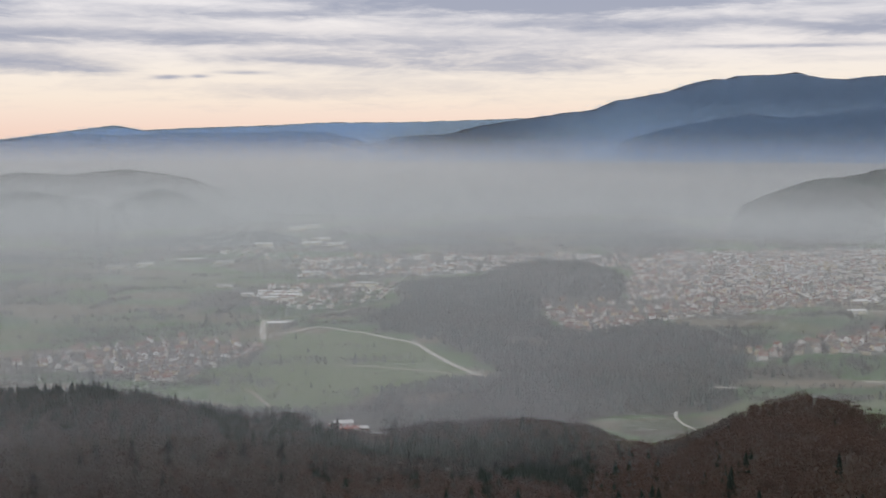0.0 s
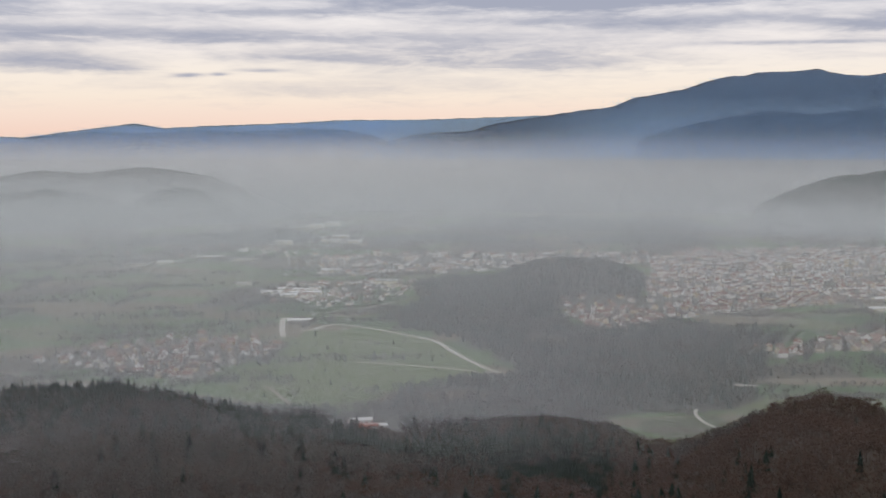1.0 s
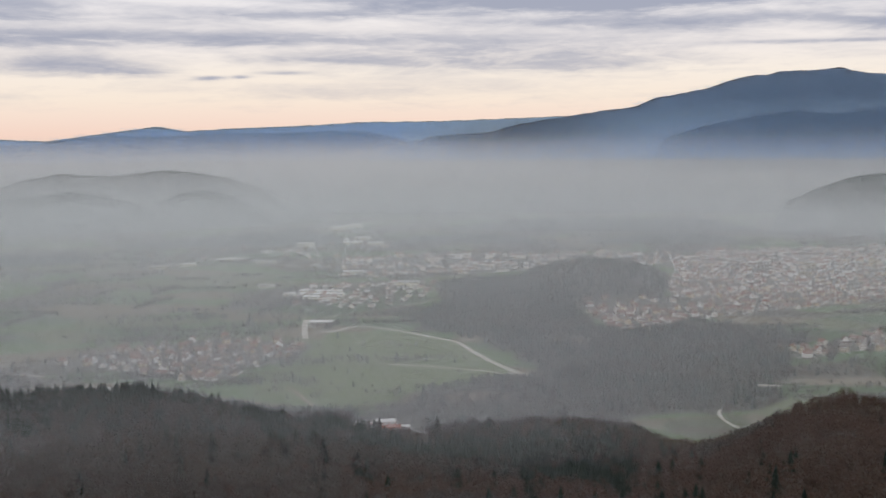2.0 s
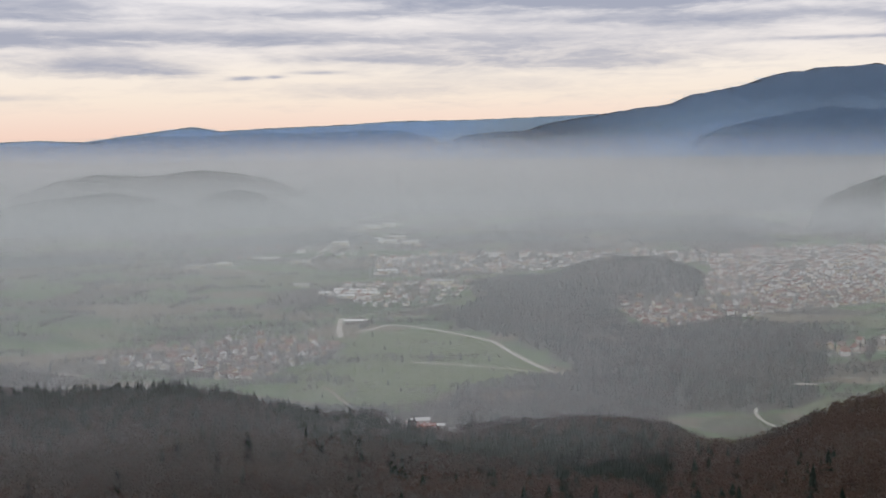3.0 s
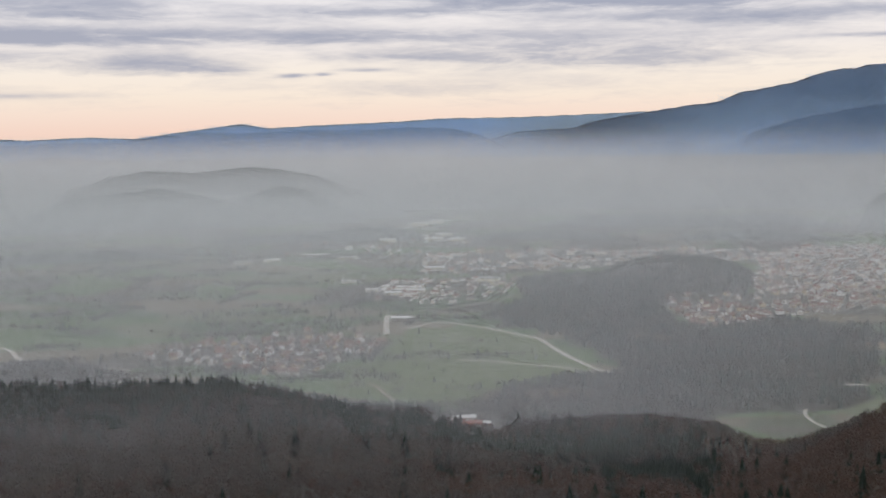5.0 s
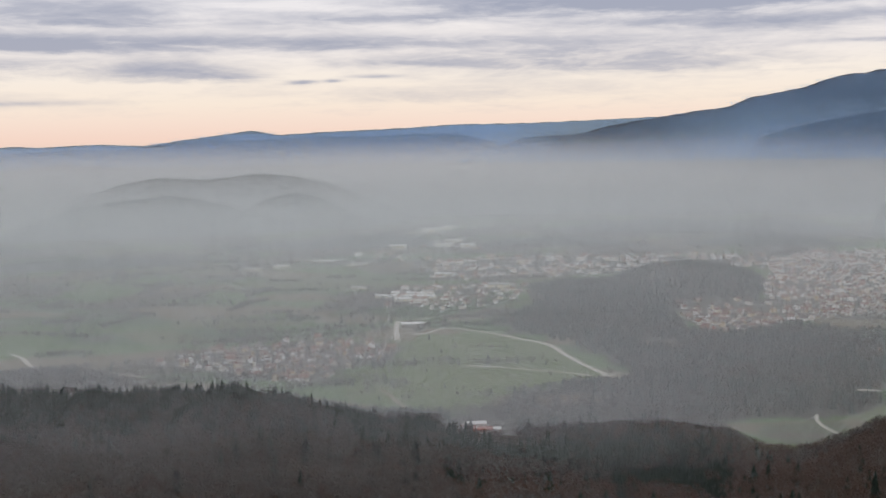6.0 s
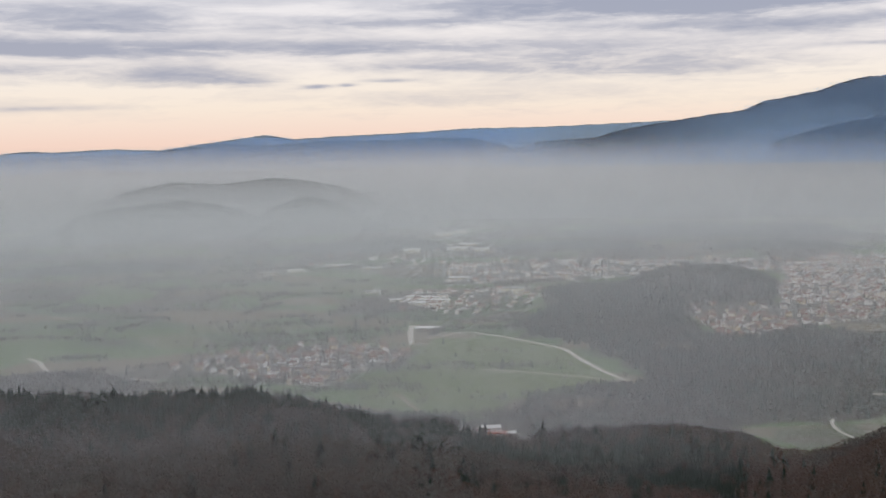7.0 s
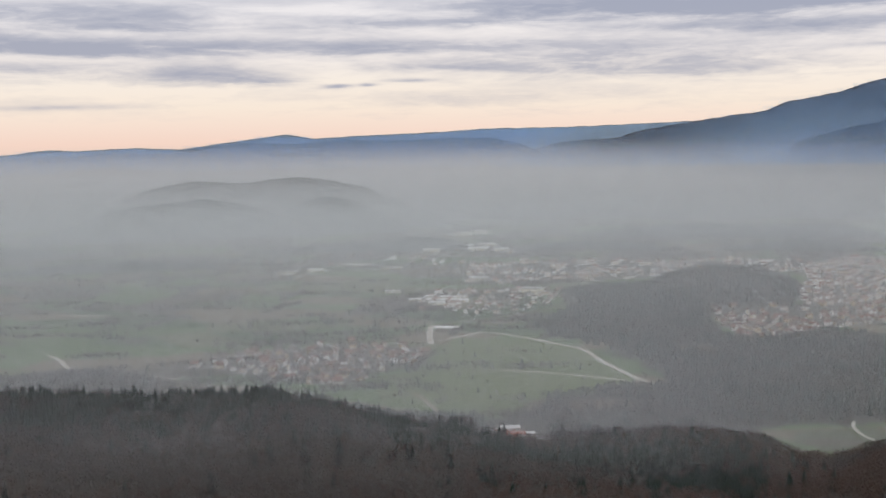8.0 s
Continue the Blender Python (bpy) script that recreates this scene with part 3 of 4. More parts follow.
# blue airlight as tinted strips, cut off at the crest to leave the sky bright
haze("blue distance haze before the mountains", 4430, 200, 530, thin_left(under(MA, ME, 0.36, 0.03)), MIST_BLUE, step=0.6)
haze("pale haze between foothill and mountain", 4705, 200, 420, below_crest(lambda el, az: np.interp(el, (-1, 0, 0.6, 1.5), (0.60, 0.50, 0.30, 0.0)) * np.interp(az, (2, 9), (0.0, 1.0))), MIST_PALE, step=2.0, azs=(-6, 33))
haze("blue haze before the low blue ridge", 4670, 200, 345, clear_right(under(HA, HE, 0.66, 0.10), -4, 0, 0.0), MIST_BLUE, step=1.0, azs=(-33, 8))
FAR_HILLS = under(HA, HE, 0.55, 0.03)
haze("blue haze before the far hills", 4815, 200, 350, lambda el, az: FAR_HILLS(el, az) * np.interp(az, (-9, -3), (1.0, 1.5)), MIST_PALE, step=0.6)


# ---- roads and tracks ----
def smooth_line(points, step=6.0):
    p = np.array(points, float)
    p = np.vstack([2 * p[0] - p[1], p, 2 * p[-1] - p[-2]])
    out = []
    for a, b, c, d in zip(p, p[1:], p[2:], p[3:]):
        m = max(2, int(np.hypot(*(c - b)) / step))
        for t in np.arange(m) / m:
            out.append(0.5 * (2 * b + (c - a) * t + (2 * a - 5 * b + 4 * c - d) * t ** 2 + (3 * b - a - 3 * c + d) * t ** 3))
    out.append(p[-2])
    return np.array(out)


ROAD_LINES = []


def road(name, label, points, width, material, lift=0.35):
    """A ribbon of road with a rounded crown and shallow edges, laid on the land."""
    c = smooth_line(points)
    ROAD_LINES.append(c)
    d = np.gradient(c, axis=0)
    side = np.stack([d[:, 1], -d[:, 0]], 1) / np.hypot(d[:, 0], d[:, 1])[:, None]
    w = width * (1 + 0.10 * np.sin(np.arange(len(c)) * 1.3) + 0.07 * np.sin(np.arange(len(c)) * 3.1))
    cols = []
    for off, up in ((-0.55, -0.25), (-0.5, 0.0), (0.0, 0.12), (0.5, 0.0), (0.55, -0.25)):
        q = c + side * (off * w)[:, None]
        cols.append(np.stack([q[:, 0], q[:, 1], np.maximum(land(q[:, 0], q[:, 1]), land(c[:, 0], c[:, 1])) + lift + up], 1))
    g = np.stack(cols, 1)
    m, k = g.shape[:2]
    i, j = np.meshgrid(np.arange(m - 1), np.arange(k - 1), indexing="ij")
    a = (i * k + j).ravel()
    ob = new(name, mesh_of(name, g.reshape(-1, 3), np.stack([a, a + 1, a + k + 1, a + k], 1), material, True, 4))
    return tagged(ob, label, "road", kind="structure")


road("road", "pale gravel road curving along the meadow's edge", [(-245, 1880), (-224, 1893), (-206, 1930), (-180, 1934), (-121, 1884), (-78, 1835), (-39, 1789), (-15, 1712), (11, 1635), (38, 1568)], 7.0, GRAVEL, 0.9)
road("road", "short pale road end among the trees", [(28, 1556), (42, 1560), (60, 1546), (72, 1540)], 6, GRAVEL, 1.0)
road("road", "straight pale road between trees to the yard", [(-259, 1825), (-272, 1900), (-285, 2010)], 8, GRAVEL, 0.8)
road("road", "long road along the plain by the warehouses", [(-285, 2010), (-230, 2060), (-150, 2110), (-60, 2180)], 6, TRACK)
road("track", "faint earth track across the green meadow", [(-141, 1629), (-90, 1615), (-35, 1592), (-2, 1577), (20, 1560)], 4.5, GRAVEL, 0.8)
road("track", "worn earth track down the meadow", [(-232, 1470), (-219, 1450), (-201, 1402), (-183, 1358), (-172, 1309), (-168, 1270)], 5.0, TRACK, 0.8)
road("track", "pale track bending over a small pasture", [(252, 1352), (247, 1330), (247, 1305), (252, 1280), (263, 1255)], 3.5, GRAVEL)
road("road", "pale road bending round the wooded knoll", [(-790, 1700), (-760, 1672), (-742, 1640), (-722, 1612), (-695, 1588), (-649, 1567), (-593, 1545), (-540, 1530)], 7.0, GRAVEL, 1.2)
road("road", "bright white stretch of road beside the woods", [(318, 1472), (330, 1471), (343, 1467)], 7, GRAVEL, 3)
road("road", "bright white stretch of road in the fields", [(505, 1507), (530, 1504), (560, 1503)], 6, GRAVEL, 3)
road("road", "pale road through the fields to the town", [(640, 2130), (700, 2110), (760, 2105), (840, 2130)], 7, GRAVEL)
road("road", "road through the suburb beside green fields", [(-250, 2640), (-215, 2600), (-160, 2640), (-60, 2720), (60, 2760)], 7, TRACK)
road("road", "far road on the misty plain", [(-960, 2080), (-900, 2090), (-850, 2085)], 6, GRAVEL, 1)


# ---- trees ----
def bare_tree(gen, tris, height=15.0, spread=4.2):
    """A leafless crown of many fine twigs round a tapered trunk with limbs: triangles as an array, and how many are wood."""
    out = []
    trunk = height * 0.42
    for a0 in (0.0, 2.1, 4.2):
        a1 = a0 + 2.1
        p = [(0.3 * math.cos(a0), 0.3 * math.sin(a0), -1.0), (0.3 * math.cos(a1), 0.3 * math.sin(a1), -1.0), (0, 0, height * 0.7)]
        out.append(p)
    for k in range(4):
        a = gen.uniform(0, 6.28)
        base = np.array([0, 0, trunk * gen.uniform(0.6, 1.1)])
        tip = np.array([spread * 0.7 * math.cos(a), spread * 0.7 * math.sin(a), height * gen.uniform(0.6, 0.9)])
        out.append([base + (0, 0, 0.3), base + (0.15, -0.15, -0.3), tip])
    wood = len(out)
    for k in range(tris - wood):
        d = gen.normal(size=3)
        d /= np.linalg.norm(d)
        rad = gen.uniform(0.45, 1.0) ** 0.6
        c = np.array([d[0] * spread * rad, d[1] * spread * rad, trunk + (height - trunk) * (0.5 + 0.5 * d[2] * rad)])
        size = gen.uniform(0.6, 1.25) * math.sqrt(90 / tris)
        u, w = gen.normal(size=3), gen.normal(size=3)
        u[2] = abs(u[2]) * 1.3
        u /= np.linalg.norm(u)
        w /= np.linalg.norm(w)
        out.append([c - u * size * 0.8, c + w * size * 0.75, c + u * size * 1.1])
    return np.array(out), wood


def spruce(gen, layers, sides, height=20.0, spread=4.8):
    """Drooping, ragged whorls of boughs, narrowing to the tip, on a short bare trunk."""
    out = []
    for a0 in (0.0, 2.1, 4.2):
        a1 = a0 + 2.1
        out.append([(0.28 * math.cos(a0), 0.28 * math.sin(a0), -1.0), (0.28 * math.cos(a1), 0.28 * math.sin(a1), -1.0), (0, 0, height * 0.5)])
    wood = len(out)
    for k in range(layers):
        f = k / layers
        zt, zb = height * (0.26 + 0.74 * (f + 1.15 / layers)), height * (0.10 + 0.80 * f)
        zt = min(zt, height)
        rad = spread * (1 - f) ** 0.85 + 0.35
        turn = gen.uniform(0, 6.28)
        ring = []
        for s in range(sides * 2):
            a = turn + math.pi * s / sides
            q = rad * (gen.uniform(0.8, 1.15) if s % 2 == 0 else gen.uniform(0.4, 0.62))
            ring.append(np.array([q * math.cos(a), q * math.sin(a), zb + gen.uniform(-0.5, 0.4) + (0.7 if s % 2 else -0.3)]))
        tip = np.array([0, 0, zt])
        for s in range(sides * 2):
            out.append([ring[s], ring[(s + 1) % (sides * 2)], tip])
    return np.array(out), wood


def plant(name, label, category, kinds, x, y, pick, size, materials):
    """One mesh of many trees; pick: which kind stands at each place."""
    z = land(x, y)
    turn = rng.uniform(0, 2 * math.pi, len(x))
    verts, slot = [], []
    for k, (tris, wood, crown_slot) in enumerate(kinds):
        on = np.flatnonzero(pick == k)
        if not len(on):
            continue
        c, s = np.cos(turn[on])[:, None, None], np.sin(turn[on])[:, None, None]
        t = tris[None] * size[on][:, None, None, None]
        wide = rng.uniform(0.85, 1.2, len(on))[:, None, None]
        px, py = (t[..., 0] * c - t[..., 1] * s) * wide + x[on][:, None, None], (t[..., 0] * s + t[..., 1] * c) * wide + y[on][:, None, None]
        pz = t[..., 2] + z[on][:, None, None]
        verts.append(np.stack([px, py, pz], -1).reshape(-1, 3))
        slot.append(np.tile(np.where(np.arange(len(tris)) < wood, 0, crown_slot), len(on)))
    verts = np.concatenate(verts)
    me = mesh_of(name, verts, np.arange(len(verts)).reshape(-1, 3), materials[0], False, 3)
    for m in materials[1:]:
        me.materials.append(m)
    me.polygons.foreach_set("material_index", np.concatenate(slot).astype(np.int32))
    return tagged(new(name, me), label, category, kind="stuff")


def off_roads(x, y):
    """Which places leave the verge of every road free, a little wider on its southern side."""
    free = np.ones(len(x), bool)
    for c in ROAD_LINES:
        for px, py in c[::2]:
            r = math.hypot(px, py)
            along, across = (x * px + y * py) / r - r, (x * py - y * px) / r
            free &= ~((np.abs(across) < 8) & (along > -34) & (along < 7))
    return free


def scatter(n, az0, az1, r0, r1, gen):
    az = np.radians(gen.uniform(az0, az1, n))
    r = np.sqrt(gen.uniform(r0 ** 2, r1 ** 2, n))
    return r * np.sin(az), r * np.cos(az)


gen = np.random.default_rng(5)
FOREST = [BARK, TWIGS, TWIGS_GREY, NEEDLES]
KINDS = [(*bare_tree(gen, 54), 1), (*bare_tree(gen, 54, 13.0, 4.6), 1), (*bare_tree(gen, 54, 16.5, 4.0), 2),
         (*spruce(gen, 5, 5), 3), (*spruce(gen, 6, 5, 23.0, 5.2), 3), (*spruce(gen, 5, 5, 16.0, 4.6), 3)]


def conifer_share(x, y):
    """Where spruce mixes into the beech woods."""
    az, r = np.degrees(np.arctan2(x, y)), np.hypot(x, y)
    band = np.exp(-((r - np.interp(az, [-27, -14, -6, 2, 10], [1150, 1130, 1010, 880, 700])) / 215) ** 2) * smoothstep(10, 3, az)
    clump = 0.5 + 1.1 * wave(x, y, 130, 12)
    return np.clip(band * np.clip(clump + 0.55, 0, 1.2) + 0.08 * (wave(x, y, 150, 13) > 0.35), 0.01, 0.95)


x, y = scatter(26000, -31, 25, 450, 1480, gen)
keep = (wood_cover(x, y) > 0.5) & (np.hypot(x, y) < np.interp(np.degrees(np.arctan2(x, y)), CA, CR) + 300) & ~inside(x, y, [(-130, 1160), (-60, 1160), (-55, 1310), (-130, 1310)])
x, y = x[keep], y[keep]
con = gen.random(len(x)) < conifer_share(x, y)
brown = wave(x, y, 260, 14) + np.degrees(np.arctan2(x, y)) * 0.06 > -0.05
pick = np.where(con, gen.integers(3, 6, len(x)), np.where(brown | (gen.random(len(x)) < 0.3), gen.integers(0, 2, len(x)), 2))
plant("near_woodland", "dense leafless brown beech woodland mixed with dark spruce", "woodland", KINDS, x, y, pick, np.where(con, gen.uniform(0.45, 0.88, len(x)), gen.uniform(0.55, 0.95, len(x))), FOREST)

KINDS_MID = [(*bare_tree(gen, 34, 13.0, 4.8), 1), (*bare_tree(gen, 34, 14.0, 5.0), 2), (*spruce(gen, 3, 4, 18.0, 3.6), 3)]
x, y = scatter(26000, -5, 17, 1240, 2560, gen)
keep = (wood_cover(x, y) > 0.5) & inside(x, y, MIDWOOD) & (np.hypot(x, y) > np.interp(np.degrees(np.arctan2(x, y)), CA, CR) + 290) & off_roads(x, y)
x, y = x[keep], y[keep]
pick = np.where(gen.random(len(x)) < 0.10 + 0.25 * (wave(x, y, 200, 15) > 0.1) + 0.12 * smoothstep(1950, 2150, y), 2, (gen.random(len(x)) < 0.75).astype(int))
plant("valley_woodland", "grey leafless woodland covering the low hill", "woodland", KINDS_MID, x, y, pick, gen.uniform(0.55, 0.85, len(x)), FOREST)

# hedges, orchards and copses of the plain and among the houses
KINDS_FAR = [(*bare_tree(gen, 17, 10.0, 4.2), 2), (*bare_tree(gen, 17, 11.0, 4.6), 1), (*spruce(gen, 3, 4, 14.0, 3.2), 3)]
x, y = scatter(60000, -31, 26, 1280, 3900, gen)
r = np.hypot(x, y)
copse = wave(x, y, 300, 4.2) > 0.42
built = inside(x, y, TOWN) | inside(x, y, SUBURB) | inside(x, y, VILLAGE) | inside(x, y, HAMLET)
chance = np.where(built, 0.22, np.where(copse, 0.6, 0.0015))
meadow = inside(x, y, MEADOW) & (r < 1860)
chance = np.where(meadow, np.where((np.abs(y - 1640 - 0.1 * x) < 14) & (x < -90), 0.4, 0.02), chance)
chance = np.where((inside(x, y, MIDWOOD)) | (r < 1330), 0.0, chance)
chance = np.where((wood_cover(x, y) > 0.5) & (r > 1900), 0.5, chance)
chance = np.where(inside(x, y, [(-330, 1850), (-200, 1960), (-130, 2080), (-60, 2150), (-150, 2230), (-300, 2120), (-420, 1900)]), 0.35, chance)
chance = np.where(((x + 645) / 115) ** 2 + ((y - 1485) / 62) ** 2 < 1, 1.0, chance)
keep = gen.random(len(x)) < chance
x, y = x[keep], y[keep]
# hedges run mostly across the valley, in broken lines
for k in range(420):
    hx, hy = scatter(1, -31, 26, 1450, 3500, gen)
    hx, hy = float(hx[0]), float(hy[0])
    spot = np.array([hx]), np.array([hy])
    if any(inside(*spot, p)[0] for p in (MIDWOOD, TOWN, VILLAGE, MEADOW)) or wood_cover(*spot)[0] > 0.5:
        continue
    a = gen.choice([0.1, -0.15, 0.3, 1.4]) + gen.normal() * 0.12
    m = int(gen.uniform(25, 110))
    u = np.sort(gen.uniform(-0.5, 0.5, m)) * m * gen.uniform(1.0, 2.2)
    x = np.append(x, hx + u * math.cos(a) + gen.normal(size=m) * 3)
    y = np.append(y, hy + u * math.sin(a) + gen.normal(size=m) * 2.5 + 6 * np.sin(u / 40))
for hx, hy, m, wx, wy in ((-205, 1480, 26, 26, 12), (-232, 1440, 22, 14, 10), (-100, 1640, 40, 45, 7), (-175, 1655, 26, 24, 8), (-75, 1655, 18, 26, 5), (-20, 1560, 16, 14, 6),
                          (-190, 1405, 14, 12, 5), (-110, 1420, 16, 14, 6), (-60, 1440, 14, 10, 5), (-260, 1530, 20, 20, 12), (-220, 1625, 24, 16, 12), (-120, 1760, 14, 20, 6),
                          (-560, 1830, 40, 60, 10), (-430, 1900, 50, 90, 10), (-330, 1930, 50, 60, 14), (-230, 2060, 70, 60, 18), (-160, 2150, 60, 60, 20),
                          (400, 1560, 70, 50, 16), (500, 1610, 70, 70, 12), (345, 1440, 60, 24, 20), (560, 1560, 60, 60, 14), (450, 1470, 50, 60, 10), (600, 1660, 60, 50, 10)):
    x, y = np.append(x, hx + gen.normal(size=m) * wx), np.append(y, hy + gen.normal(size=m) * wy)
kx, ky = gen.normal(size=900) * 62 - 645, gen.normal(size=900) * 34 + 1483
x, y = np.append(x, kx), np.append(y, ky)
vx, vy = gen.normal(size=420) * 85 - 385, gen.normal(size=420) * 75 + 1665
x, y = np.append(x, vx), np.append(y, vy)
keep = off_roads(x, y)
x, y = x[keep], y[keep]
pick = np.where(gen.random(len(x)) < 0.08, 2, gen.integers(0, 2, len(x)))
plant("hedgerow_trees", "scattered grey hedgerow trees, orchards and copses of the plain", "trees", KINDS_FAR, x, y, pick, gen.uniform(0.5, 0.9, len(x)), FOREST)


def single_tree(name, label, category, maker, material, x, y, scale):
    """One tree that stands out by itself: trunk and crown."""
    tris, wood = maker
    root = new(name)
    for pname, chunk, mat in (("trunk", tris[:wood], BARK), ("crown", tris[wood:], material)):
        me = mesh_of(pname, chunk.reshape(-1, 3), np.arange(chunk.size // 3).reshape(-1, 3), mat, False, 3)
        new(pname, me).parent = root
    root.matrix_basis = pose(x, y, float(land(x, y)) - 0.3, 0, 0, 0) @ Matrix.Scale(scale, 4)
    return tagged(root, label, category)


SPRUCES = [(268, 819, 0.62), (149, 659, 0.62), (155, 655, 0.68), (155, 702, 0.56), (134, 788, 0.68), (143, 813, 0.68), (158, 955, 0.5), (169, 950, 0.5),
           (167, 679, 0.5), (142, 939, 0.5), (291, 890, 0.55), (286, 884, 0.55), (270, 895, 0.4), (300, 868, 0.43), (138, 726, 0.43), (101, 731, 0.56),
           (129, 685, 0.56), (129, 720, 0.43), (-242, 753, 0.56), (-230, 732, 0.56), (-417, 928, 0.56), (-127, 1134, 0.62), (-64, 642, 0.62),
           (-152, 762, 0.62), (-134, 780, 0.56), (142, 677, 0.5), (260, 819, 0.43), (188, 930, 0.4)]
spruces = [spruce(gen, 9, 7, 18.0, 4.6), spruce(gen, 10, 7, 20.0, 4.4), spruce(gen, 8, 7, 16.0, 4.6)]
firsts = [single_tree("spruce_tree", "dark green spruce standing above brown leafless woodland", "tree", m, NEEDLES, px, py, k)
          for m, (px, py, k) in zip(spruces, SPRUCES)]
for spot, (px, py, k) in enumerate(SPRUCES[3:]):
    copy = copy_thing(firsts[spot % 3], Matrix.Identity(4))
    copy.matrix_basis = pose(px, py, float(land(px, py)) - 0.3, 0, 0, 77 * spot) @ Matrix.Scale(k, 4)
for ob in scene.objects:
    if ob.name.startswith("spruce_tree"):
        tagged(ob, group="single spruces over the woods")


# ---- houses ----
def gable(bm, w, d, z0, h, over=0.5, thick=0.25):
    """A gabled roof slab over a body w by d, ridge along x."""
    x = w / 2 + over
    y = d / 2 + over
    drop = h * over / (d / 2)
    rows = []
    for up in (0.0, thick):
        rows.append([bm.verts.new((sx * x, yy, z0 + zz + up)) for sx in (-1, 1) for yy, zz in ((-y, -drop), (0, h), (y, -drop))])
    lo, hi = rows
    for a, b in ((0, 1), (1, 2)):
        bm.faces.new((hi[a], hi[a + 3], hi[b + 3], hi[b]))
        bm.faces.new((lo[b], lo[b + 3], lo[a + 3], lo[a]))
    for k in (0, 2):
        bm.faces.new((lo[k], lo[k + 3], hi[k + 3], hi[k]))
    for k in (0, 3):
        for a, b in ((0, 1), (1, 2)):
            bm.faces.new((lo[a + k], lo[b + k], hi[b + k], hi[a + k]))
    return bm


def gable_walls(bm, w, d, z0, z1, h):
    box(bm, -w / 2, w / 2, -d / 2, d / 2, z0, z1)
    for sx in (-1, 1):
        x = sx * w / 2
        bm.faces.new([bm.verts.new(p) for p in ((x, -d / 2, z1), (x, d / 2, z1), (x, 0, z1 + h))])
    return bm


def house(name, label, w, d, storeys, roof_h, wall, roof, group, windows=3, chimney=True):
    """A rendered house with a tiled gable roof, chimney, door and windows."""
    root = new(name)
    top = 2.8 * storeys + 0.4
    part("wall", gable_walls(bmesh.new(), w, d, -1.5, top, roof_h), wall, root)
    part("roof", gable(bmesh.new(), w, d, top, roof_h), roof, root)
    if chimney:
        bm = box(bmesh.new(), w * 0.18, w * 0.18 + 0.7, -0.9, -0.2, top + roof_h * 0.4, top + roof_h + 1.0)
        box(bm, w * 0.18 - 0.1, w * 0.18 + 0.8, -1.0, -0.1, top + roof_h + 1.0, top + roof_h + 1.15)
        part("chimney", bm, CONCRETE, root)
    part("door", box(bmesh.new(), -w * 0.1 - 0.5, -w * 0.1 + 0.5, -d / 2 - 0.06, -d / 2 + 0.1, 0, 2.1), TIMBER, root)
    for k in range(windows):
        u = (k + 0.5) / windows * w - w / 2
        zz = 1.0 + 2.8 * (storeys - 1)
        part("window", box(bmesh.new(), u - 0.6, u + 0.6, -d / 2 - 0.05, -d / 2 + 0.1, zz, zz + 1.4), GLASS, root)
    return tagged(root, label, "house", group)


def settle(protos, x, y, turn, first_used, gen):
    """Copies of the prototypes on the land; each prototype itself takes one of the first places."""
    for k, (px, py, a) in enumerate(zip(x, y, turn)):
        m = pose(px, py, float(land(px, py)), 0, 0, a)
        proto = protos[k % len(protos)]
        if k < len(protos) and not first_used:
            proto.matrix_basis = m
        else:
            copy_thing(proto, m)


def spread_out(x, y, gap):
    """Drops places that stand closer together than gap."""
    kept, cells = [], {}
    for k, (px, py) in enumerate(zip(x, y)):
        c = (int(px // gap), int(py // gap))
        near = [q for dx in (-1, 0, 1) for dy in (-1, 0, 1) for q in cells.get((c[0] + dx, c[1] + dy), ())]
        if all((px - x[q]) ** 2 + (py - y[q]) ** 2 > gap * gap for q in near):
            kept.append(k)
            cells.setdefault(c, []).append(k)
    return np.array(kept)


def places(poly, tries, gap, gen, density=None):
    xs, ys = zip(*poly)
    x, y = gen.uniform(min(xs), max(xs), tries), gen.uniform(min(ys), max(ys), tries)
    keep = inside(x, y, poly)
    if density is not None:
        keep &= gen.random(tries) < density(x, y)
    x, y = x[keep], y[keep]
    k = spread_out(x, y, gap)
    return x[k], y[k]


gen = np.random.default_rng(23)
VILLAGE_LABELS = [("small white rendered house with a brown tiled gable roof", 11.0, 9.0, 1, 3.4), ("two-storey cream house with a red tiled roof", 12.0, 9.5, 2, 3.2),
                  ("long low farmhouse with a weathered red roof", 16.0, 8.5, 1, 3.4), ("two-storey grey house with a dark tiled roof", 10.5, 9.5, 2, 3.6),
                  ("pale village house with a steep brown roof", 10.0, 9.0, 2, 3.8), ("wide family house with an orange-red tiled roof", 13.0, 10.5, 2, 3.6)]
protos = [house("house", lab, w, d, st, rh, WALLS, ROOFS, "houses of the village") for lab, w, d, st, rh in VILLAGE_LABELS]


def village_density(x, y):
    core = np.exp(-(((x + 360) / 85) ** 2 + ((y - 1660) / 120) ** 2)) + 0.7 * np.exp(-(((x + 500) / 60) ** 2 + ((y - 1690) / 60) ** 2))
    return np.clip(0.12 + 1.1 * core, 0, 1) * (1 - 0.9 * (wave(x, y, 120, 31) > 0.55))


x, y = places(VILLAGE, 1500, 18, gen, village_density)
settle(protos, x, y, gen.choice([10, 25, 100, 115, 190, 280], len(x)) + gen.uniform(-12, 12, len(x)), False, gen)
village_count = len(x)

hamlet = [house("house", lab, w, d, st, rh, WALLS, ROOFS, "houses of the hamlet") for lab, w, d, st, rh in VILLAGE_LABELS[1:5]]
x, y = places(HAMLET, 320, 15, gen)
settle(hamlet, x, y, gen.uniform(0, 360, len(x)), False, gen)


